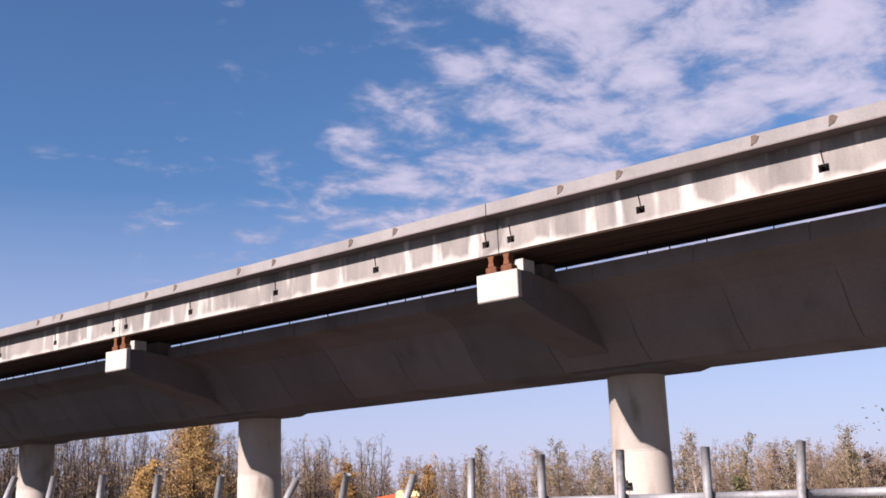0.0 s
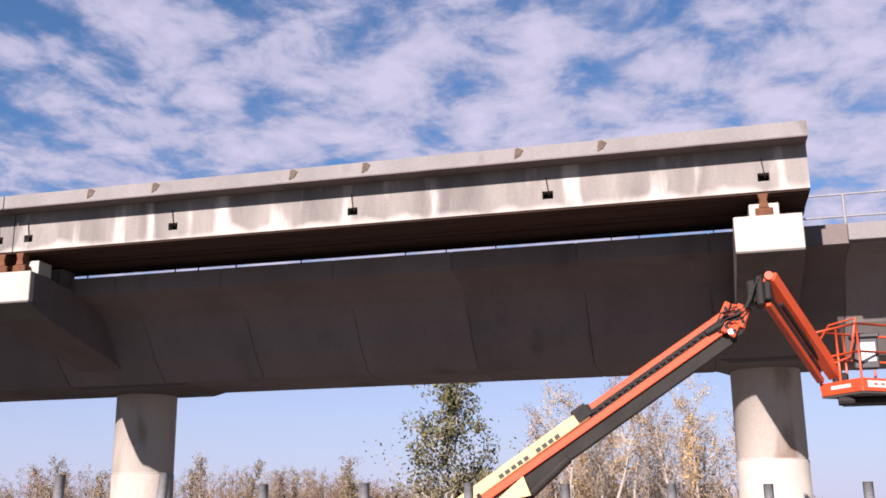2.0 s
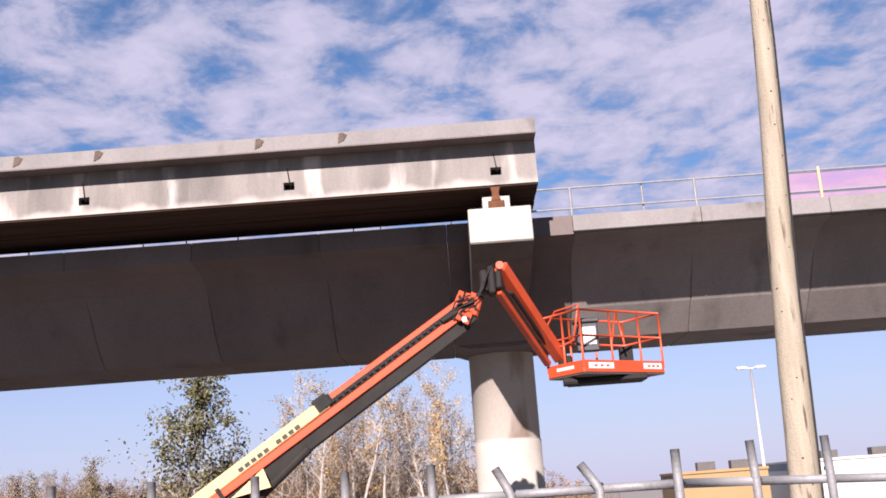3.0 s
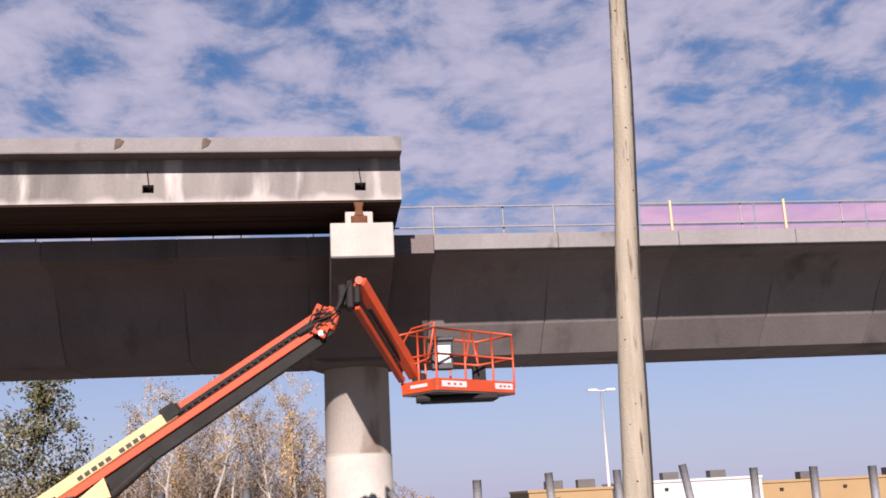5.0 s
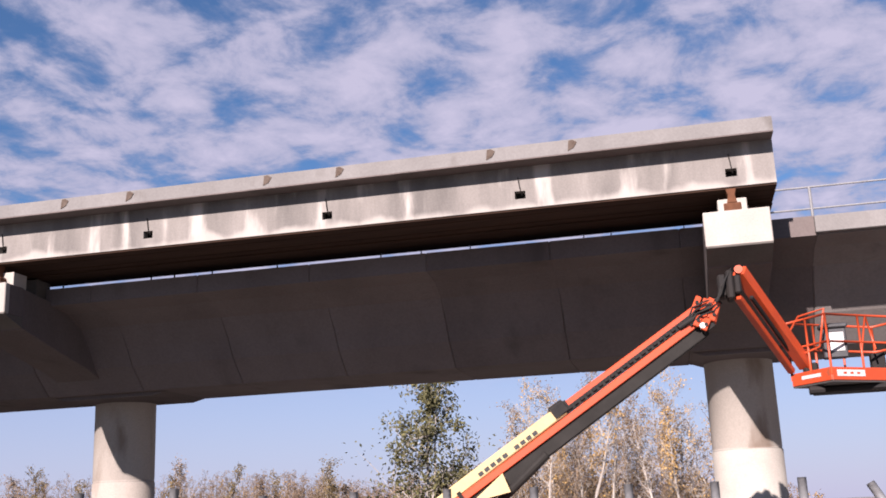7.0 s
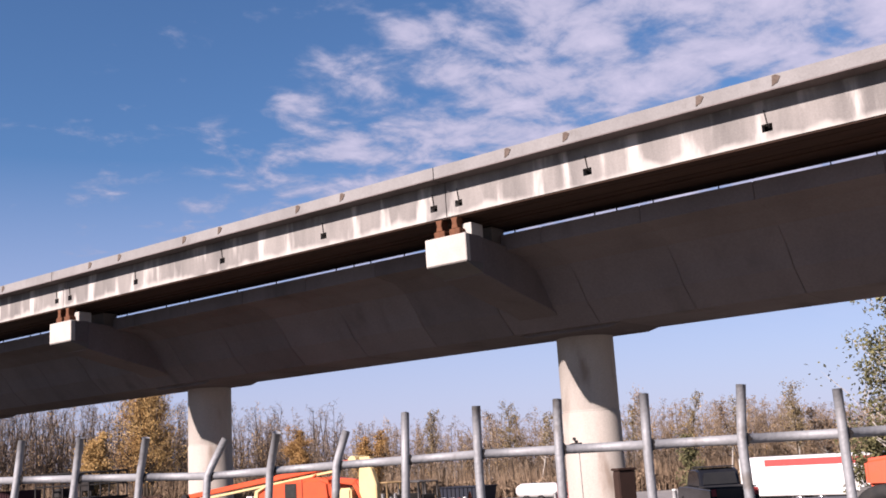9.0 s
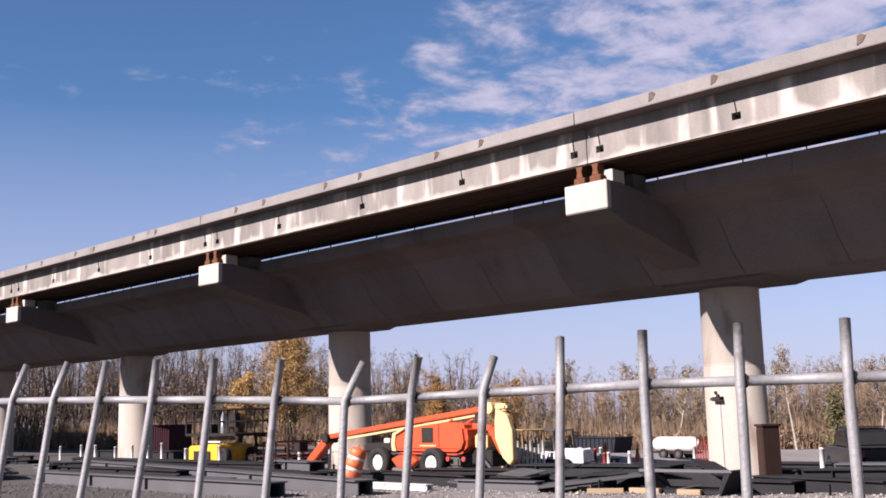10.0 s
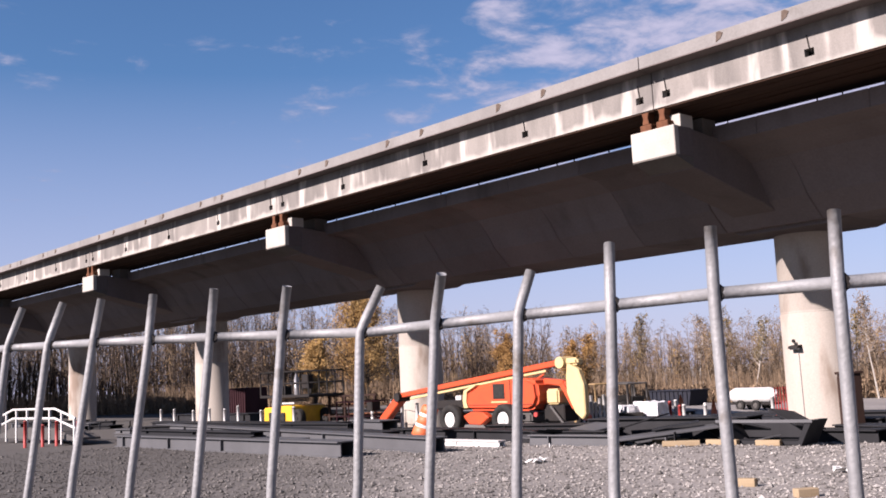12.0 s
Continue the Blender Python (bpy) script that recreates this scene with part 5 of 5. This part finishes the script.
def make_scissor_lift():
    m = thing("scissor_lift", (-35.8, 5.0, gz(-35.8, 5.0)), -2, "yellow scissor lift with a railed platform, lowered", "scissor lift")
    part("chassis", prism([(-2.0, 0.16), (-2.0, 0.82), (0.2, 0.92), (0.68, 0.88), (0.68, 0.16)], -0.9, 0.9, "y", 0.05), YELLOW, m)
    part("engine_cover", box(-1.4, 0.05, -0.98, -0.905, 0.14, 0.62, 0.03), RUBBER, m)
    part("hazard_label", box(-0.2, 0.9, -0.925, -0.905, 0.98, 1.04), WHITE_PAINT, m)
    for x in (-2.15, 0.95):
        for y in (-0.7, 0.7):
            make_wheel(m, x, y, 0.38, 0.3, RUBBER)
    for i in range(3):
        part("scissor_arm", beam((-1.7, -0.6, 1.05 + 0.06 * i), (1.6, -0.6, 1.10 + 0.06 * i), 0.08, 0.05), DARK_STEEL, m)
    part("deck", box(-2.25, 2.25, -0.95, 0.95, 1.24, 1.36, 0.02), DARK_STEEL, m)
    for x in (-2.2, -1.45, -0.7, 0.1, 0.8, 1.5, 2.2):
        for y in (-0.92, 0.92):
            bar(m, "rail_post", [(x, y, 1.36), (x, y, 2.35)], 0.038, DARK_STEEL)
    for z in (1.85, 2.35):
        bar(m, "rail", [(-2.2, -0.92, z), (2.2, -0.92, z), (2.2, 0.92, z), (-2.2, 0.92, z), (-2.2, -0.92, z)], 0.038, DARK_STEEL)
    part("control_box", box(1.6, 2.1, -0.9, -0.6, 1.6, 2.2, 0.03), DARK_STEEL, m)
    part("gas_bottle", tube([(0.95, -0.8, 1.36), (0.95, -0.8, 2.0), (0.95, -0.8, 2.2), (0.95, -0.8, 2.35)], [0.11, 0.11, 0.05, 0.05], 14), SILVER, m, "", True)
    m.scale = (0.82, 0.85, 0.90)
    part("stool", box(-1.5, -0.9, -0.5, 0.1, 1.36, 1.75, 0.05), RUBBER, m)


def make_pickup(x, y, turn, paint, label):
    t = thing("pickup_truck", (x, y, gz(x, y)), turn, label, "pickup truck", "pickup trucks")
    body = prism([(-2.75, 0.55), (-2.8, 1.05), (-2.7, 1.12), (-0.75, 1.15), (-0.7, 1.15), (1.1, 1.18), (2.5, 1.12), (2.75, 1.0), (2.8, 0.5), (2.2, 0.42), (-2.3, 0.42)], -0.95, 0.95, "y", 0.05)
    part("body", body, paint, t)
    part("bed_liner", box(-2.6, -0.9, -0.78, 0.78, 1.0, 1.17), RUBBER, t)
    part("bed_cover", box(-2.68, -0.86, -0.90, 0.90, 1.14, 1.19, 0.015), RUBBER, t)
    part("cab", prism([(-0.85, 1.13), (-0.65, 1.80), (-0.3, 1.88), (0.75, 1.86), (1.0, 1.75), (1.55, 1.15)], -0.82, 0.82, "y", 0.06), paint, t)
    part("side_window", prism([(-0.6, 1.22), (-0.48, 1.72), (0.15, 1.76), (0.15, 1.22)], -0.835, -0.815, "y"), WINDOW, t)
    part("side_window", prism([(0.25, 1.22), (0.25, 1.76), (0.8, 1.72), (1.3, 1.22)], -0.835, -0.815, "y"), WINDOW, t)
    part("rear_window", prism([(-0.7, 1.25), (0.7, 1.25), (0.62, 1.72), (-0.62, 1.72)], -0.868, -0.80, "x"), WINDOW, t)
    part("windscreen", beam((1.08, 0, 1.72), (1.50, 0, 1.24), 1.4, 0.03), WINDOW, t)
    for yy in (-0.8, 0.8):
        part("tail_light", box(-2.82, -2.74, yy - 0.1, yy + 0.1, 0.85, 1.12, 0.01), RED, t)
        part("headlight", box(2.72, 2.82, yy - 0.14, yy + 0.14, 0.82, 1.0, 0.01), WHITE_PAINT, t)
    part("tailgate", box(-2.84, -2.79, -0.72, 0.72, 0.66, 1.14, 0.01), BLACK_CAR, t, "black tailgate")
    part("roof_rack", box(-0.6, 0.7, -0.72, 0.72, 1.90, 1.95, 0.01), DARK_STEEL, t)
    part("bumper", box(-2.98, -2.80, -0.9, 0.9, 0.5, 0.66, 0.02), BLACK_CAR, t)
    part("mirror", box(0.95, 1.1, -1.12, -0.93, 1.25, 1.42, 0.02), RUBBER, t)
    for xx in (-1.75, 1.8):
        for yy in (-0.82, 0.82):
            make_wheel(t, xx, yy, 0.4, 0.26, SILVER)


def make_tractor(x, y, turn, canopy):
    t = thing("compact_tractor", (x, y, gz(x, y)), turn, "small dark tractor with a roll bar among the stores", "tractor", "tractors")
    part("hood", prism([(0.1, 0.45), (0.1, 0.85), (1.0, 0.80), (1.1, 0.45)], -0.28, 0.28, "y", 0.04), MACHINE_GREY, t)
    part("seat", prism([(-0.55, 0.6), (-0.6, 1.0), (-0.5, 1.0), (-0.42, 0.7), (-0.1, 0.68), (-0.1, 0.6)], -0.22, 0.22, "y", 0.02), RUBBER, t)
    for yy in (-0.34, 0.34):
        bar(t, "roll_bar", [(-0.55, yy, 0.5), (-0.55, yy, 1.36)], 0.03, canopy)
        bar(t, "roll_bar", [(0.15, yy, 0.8), (0.15, yy, 1.36)], 0.03, canopy)
        make_wheel(t, -0.4, yy * 1.5, 0.42, 0.25, canopy)
        make_wheel(t, 0.85, yy * 1.4, 0.28, 0.2, canopy)
    part("canopy", box(-0.60, 0.0, -0.36, 0.36, 1.35, 1.40, 0.02), canopy, t)
    part("loader_arm", beam((0.2, -0.42, 0.75), (1.5, -0.42, 0.35), 0.08, 0.10, 0.01), DARK_STEEL, t)
    part("bucket", prism([(1.35, 0.12), (1.4, 0.55), (1.5, 0.55), (1.85, 0.15), (1.8, 0.08)], -0.5, 0.5, "y", 0.01), DARK_STEEL, t)


def yard_stores():
    # wrapped pallets
    rng = random.Random(9)
    for x, y, h in ((-20.7, 6.5, 0.62), (-20.2, 6.75, 0.72), (-20.6, 7.2, 0.6)):
        bm = bmesh.new()
        bmesh.ops.create_cube(bm, size=1.0, matrix=Matrix.Translation((0, 0, h / 2 + 0.1)) @ Matrix.Diagonal((0.75, 0.7, h, 1)))
        bmesh.ops.subdivide_edges(bm, edges=bm.edges[:], cuts=4, use_grid_fill=True)
        for v in bm.verts:
            v.co += Vector((rng.uniform(-1, 1), rng.uniform(-1, 1), rng.uniform(-1, 1))) * 0.035
        t = thing("wrapped_pallet", (x, y, gz(x, y)), rng.uniform(-20, 20), "bulky goods on a pallet wrapped in white plastic", "pallet", "wrapped pallets")
        part("wrapped_load", bm, PLASTIC_WRAP, t, "white plastic wrap")
        part("pallet", box(-0.42, 0.42, -0.4, 0.4, 0, 0.1), LUMBER, t)
    # upright white pipes in a crate
    t = thing("pipe_rack", (-21.6, 5.4, gz(-21.6, 5.4)), 40, "rack of upright white pipes beside dark stores", "rack")
    part("crate", box(-0.1, 1.7, -0.3, 0.5, 0, 0.5, 0.02), DARK_STEEL, t)
    for i in range(9):
        bar(t, "pipe", [(0.0 + 0.12 * i, -0.38 + 0.05 * (i % 2), 0.0), (0.0 + 0.12 * i, -0.36, 0.85 + 0.1 * (i % 3))], 0.045, WHITE_PAINT)
    make_tractor(-22.4, 7.1, 150, TAN_WALL)
    make_tractor(-21.8, 7.7, 160, MACHINE_GREY)
    make_tractor(-22.9, 8.6, 140, MACHINE_GREY)
    # low dark stores behind
    for x0, x1, y, h in ((-22.0, -17.5, 9.5, 0.45), (-20.0, -14.5, 11.0, 0.5), (-31.0, -24.0, 8.6, 0.5), (-17.6, -13.4, 6.6, 0.42), (-52, -40, 8.0, 0.38), (-46, -38, 11.0, 0.4)):
        make_steel((x0, y), (x1, y + 0.5), 0.9, h, 0.0, PRIMER, label="dark steel section stored at the back of the yard")
    t = thing("skip_container", (-37.7, 31.9, gz(-37.7, 31.9)), -8, "dark navy ribbed steel skip container", "skip")
    t.scale = (0.72, 0.8, 0.8)
    part("shell", prism([(-2.0, 0.0), (-2.3, 1.05), (2.3, 1.05), (2.0, 0.0)], -0.9, 0.9, "y", 0.02), NAVY, t)
    for i in range(9):
        x = -1.9 + 0.47 * i
        part("rib", box(x, x + 0.07, -0.98, -0.89, 0.05, 1.0), NAVY, t)
    part("rim", box(-2.35, 2.35, -1.0, 1.0, 1.05, 1.12, 0.01), NAVY, t)
    t = thing("propane_tank", (-27.9, 24.2, gz(-27.9, 24.2)), -8, "long white rounded storage tank on a trailer frame", "tank")
    t.scale = (0.98, 0.98, 0.98)
    part("vessel", tube([(-1.35, 0, 0.68), (-1.25, 0, 0.68), (-1.0, 0, 0.68), (1.0, 0, 0.68), (1.25, 0, 0.68), (1.35, 0, 0.68)], [0.08, 0.26, 0.36, 0.36, 0.26, 0.08], 20), WHITE_PAINT, t, "", True)
    part("trailer_frame", box(-1.2, 1.3, -0.3, 0.3, 0.26, 0.36), DARK_STEEL, t)
    for x in (-0.5, 0.4):
        make_wheel(t, x, -0.36, 0.24, 0.18, MACHINE_GREY)
        make_wheel(t, x, 0.36, 0.24, 0.18, MACHINE_GREY)
    t = thing("safety_mesh", (-17.9, 9.6, gz(-17.9, 9.6)), 40, "roll of red plastic safety mesh on stakes", "safety mesh")
    for i in range(5):
        bar(t, "stake", [(0.08 * i, 0, 0), (0.08 * i, 0, 1.25)], 0.018, RED)
    for z in (0.2, 0.4, 0.6, 0.8, 1.0, 1.2):
        bar(t, "strand", [(0, 0, z), (0.33, 0.02, z)], 0.012, RED)
    for x, y, h, mat in ((-39.9, 3.9, 0.75, 0), (-39.5, 4.3, 0.85, 0), (-41.0, 3.8, 0.8, 0), (-43.2, 4.2, 0.7, 0), (-28.3, 4.0, 0.8, 0), (-27.4, 3.9, 0.85, 0), (-31.0, 4.8, 0.9, 0), (-30.0, 4.9, 0.95, 0), (-33.6, 3.2, 0.8, 0),
                         (-19.3, 8.1, 0.7, 0), (-20.2, 8.3, 0.7, 0), (-20.35, 8.3, 0.68, 1), (-18.9, 11.05, 0.95, 0), (-20.6, 9.96, 0.72, 0), (-21.3, 9.4, 0.82, 0), (-21.45, 9.3, 0.78, 1), (-11.7, 4.6, 0.92, 0), (-36.2, 3.4, 0.7, 0), (-47.0, 5.2, 0.7, 0), (-49.0, 5.5, 0.7, 0), (-51.0, 5.4, 0.65, 0)):
        make_stake(x, y, h, RED if mat else None, "red plastic marker pipe standing in the yard" if mat else "white plastic marker pipe standing in the yard")
    for x, y in ((-25.4, 17.4), (-29.0, 20.2)):
        c = thing("traffic_cone", (x, y, gz(x, y)), 0, "small orange traffic cone on the gravel", "traffic cone", "traffic cones")
        part("base", box(-0.2, 0.2, -0.2, 0.2, 0, 0.04), SAFETY, c)
        part("cone", tube([(0, 0, 0.04), (0, 0, 0.7)], [0.16, 0.03], 16), SAFETY, c, "", True)
    t = thing("shipping_container", (-49.8, 10.2, gz(-49.8, 10.2)), 20, "dark maroon steel site container", "container")
    t.scale = (0.5, 0.8, 1.05)
    part("shell", box(-2.6, 2.6, -1.1, 1.1, 0.1, 1.55, 0.03), MAROON, t)
    for i in range(18):
        part("corrugation", box(-2.5 + 0.29 * i, -2.38 + 0.29 * i, -1.14, -1.095, 0.2, 1.45), MAROON, t)
    # rusty cabinet and floodlight at the second pier
    t = thing("steel_cabinet", (-12.95, 4.60, gz(-12.95, 4.60)), -28, "rusty brown steel cabinet standing against the pier", "cabinet")
    t.scale = (0.75, 0.75, 1.15)
    part("body", box(-0.17, 0.17, -0.3, 0.3, 0.0, 1.25, 0.015), RUST_DARK, t)
    part("lid", box(-0.21, 0.21, -0.35, 0.35, 1.25, 1.30, 0.01), RUST_DARK, t)
    part("door", box(-0.15, 0.15, -0.32, -0.302, 0.08, 1.2, 0.005), RUST_DARK, t)
    t = thing("floodlight", (-14.42, 5.05, 1.86), -5, "black floodlight bracketed to the pier", "floodlight")
    t.scale = (0.68, 0.62, 0.68)
    part("housing", prism([(-0.32, 0.02), (-0.26, 0.12), (0.02, 0.16), (0.02, 0.06)], -0.2, 0.2, "x", 0.01), DARK_STEEL, t)
    part("lens", box(-0.15, 0.15, -0.25, -0.05, -0.012, 0.03), WHITE_PAINT, t)
    part("bracket", box(-0.04, 0.04, -0.12, 0.05, 0.12, 0.24), DARK_STEEL, t)
    part("junction_box", tube([(-0.1, 0.02, 0.3), (-0.1, -0.08, 0.3)], 0.06, 12), DARK_STEEL, t)
    part("conduit", tube([(0.06, -0.035, 0.05), (0.08, -0.035, -2.4)], 0.010, 6), GALV, t)
    # stair of white rails with red drums on the far side
    t = thing("access_ramp", (-39.0, -3.9, gz(-39.0, -3.9)), 0, "white timber access ramp with handrails", "ramp")
    t.scale = (0.9, 0.6, 0.72)
    part("deck", prism([(-4, 0.3), (-2, 0.75), (2.5, 0.75), (4.5, 0.3), (4.5, 0.2), (-4, 0.2)], -0.7, 0.7, "y"), MACHINE_GREY, t)
    for i in range(8):
        x = -4 + 1.2 * i
        z = 0.3 + 0.45 * min(max((x + 4) / 2, 0), 1) * (1 if x < 2.5 else max(0, 1 - (x - 2.5) / 2))
        part("rail_post", box(x - 0.05, x + 0.05, -0.75, -0.65, 0.0, z + 0.95), WHITE_PAINT, t)
    for dz in (0.45, 0.9):
        part("handrail", tube([(-4, -0.7, 0.3 + dz), (-2, -0.7, 0.75 + dz), (2.5, -0.7, 0.75 + dz), (4.5, -0.7, 0.3 + dz)], 0.055, 6), WHITE_PAINT, t)
    for x, y, h in ((-36.2, -5.5, 0.85), (-36.0, -5.0, 0.7), (-35.84, -4.6, 0.8), (-35.6, -4.0, 0.75)):
        make_stake(x, y, h, RED, "red plastic barrier tube stuck in the ground")
    # parked vehicles and trailer
    make_pickup(-18.7, 23.2, 128, BLACK_CAR, "black pickup truck with covered bed parked beside a trailer")
    t = thing("box_trailer", (-16.9, 30.4, gz(-16.9, 30.4)), -6, "white box trailer with a broad red stripe", "trailer")
    part("box_body", box(-3.2, 3.2, -1.1, 1.1, 0.55, 2.3, 0.04), WHITE_PAINT, t)
    part("stripe", box(-1.9, 3.19, -1.106, -1.1, 1.88, 2.18), RED, t, "red stripe")
    part("chassis", box(-3.2, 3.4, -0.9, 0.9, 0.4, 0.55), DARK_STEEL, t)
    for x in (-0.5, 0.5):
        for yy in (-0.95, 0.95):
            make_wheel(t, x, yy, 0.35, 0.22, SILVER)


RUST_DARK = surface("dark_brown_rusted_sheet", (0.030, 0.016, 0.012), (0.018, 0.011, 0.009), 3, 40, 0.85, bump=0.15)
yard_steel()
scattered_steel()
tilted_plates()
make_rust_rack()
yard_plates()
make_barrel(-22.1, -0.40, gz(-22.1, -0.40) + 0.08, 20)
make_parked_lift()
make_scissor_lift()
yard_stores()


# ---------------------------------------------------------------- buildings and lamp beyond the pole
def make_store(name, x0, x1, y, top, mat, label, depth=22.0):
    base = ground_height((x0 + x1) / 2, y) - 0.6
    t = thing(name, ((x0 + x1) / 2, y, base), -6, label, "building", "retail buildings")
    h, w = top - base, (x1 - x0) / 2
    part("wall", box(-w, w, 0, depth, 0, h - 0.25), mat, t)
    part("parapet", box(-w - 0.1, w + 0.1, -0.12, depth + 0.1, h - 0.25, h, 0.02), mat, t)
    for i in range(int(w / 3.2)):
        x = -w + 2.4 + i * 6.4
        part("wall_lamp", box(x, x + 0.35, -0.2, 0, h - 1.0, h - 0.75, 0.02), DARK_STEEL, t)
    for i in range(2):
        x = -w * 0.5 + i * w * 0.8
        part("roof_unit", box(x, x + 1.6, 3.0, 4.6, h, h + 0.75, 0.03), MACHINE_GREY, t)
    return t


make_store("tan_store", 18.5, 26.0, 75.0, 1.95, TAN_WALL, "low tan flat-roofed store building")
make_store("white_store", 31.0, 43.0, 82.0, 2.3, WHITE_WALL, "white clad flat-roofed store building with roof units")
make_store("tan_store", 43.2, 66.0, 82.5, 1.75, TAN_WALL, "long tan flat-roofed store building with roof units")


def make_street_lamp():
    t = thing("street_lamp", (26.1, 76.0, ground_height(26.1, 76.0)), 0, "tall pale car-park lamp post with two heads", "street lamp")
    h = 10.6 - ground_height(26.1, 76.0)
    part("post", tube([(0, 0, 0), (0, 0, h)], [0.16, 0.09], 12), WHITE_PAINT, t, "", True)
    for s in (-1, 1):
        part("arm", tube([(0, 0, h), (s * 0.5, 0, h + 0.08)], 0.05, 8), WHITE_PAINT, t)
        part("lamp_head", box(min(s * 0.4, s * 1.3), max(s * 0.4, s * 1.3), -0.25, 0.25, h - 0.02, h + 0.2, 0.05), WHITE_PAINT, t)


make_street_lamp()


# ---------------------------------------------------------------- loose stones on the gravel
def make_stones():
    rng = random.Random(31)
    v, f = [], []
    shape = [(1, 0, 0), (0, 1, 0), (-1, 0, 0), (0, -1, 0), (0, 0, 1), (0, 0, -0.6)]
    tri = [(0, 1, 4), (1, 2, 4), (2, 3, 4), (3, 0, 4), (1, 0, 5), (2, 1, 5), (3, 2, 5), (0, 3, 5)]
    for i in range(34000):
        d = 9.5 + 24 * rng.random() ** 1.3
        a = radians(rng.uniform(18, 76))
        x, y = -1.2 - d * math.sin(a), -17.8 + d * math.cos(a)
        s = rng.uniform(0.012, 0.034) * (1.8 if rng.random() < 0.05 else 1)
        z, t, n = ground_height(x, y) - 0.03, rng.uniform(0, 6.28), len(v)
        for p in shape:
            k = s * rng.uniform(0.7, 1.25)
            v.append((x + k * (p[0] * math.cos(t) - p[1] * math.sin(t)), y + k * (p[0] * math.sin(t) + p[1] * math.cos(t)), z + k * p[2] * 0.8 + s * 0.25))
        f += [tuple(n + j for j in q) for q in tri]
    me = bpy.data.meshes.new("loose_stones")
    me.from_pydata(v, [], f)
    me.materials.append(STONES)
    tagged(new("loose_stones", me), "loose crushed grey stones scattered over the gravel", "gravel", kind="stuff")


STONES = foliage("grey_stones", (0.058, 0.054, 0.050), (0.290, 0.270, 0.252))
darker_ground(STONES, (0.052, 0.048, 0.045))
make_stones()
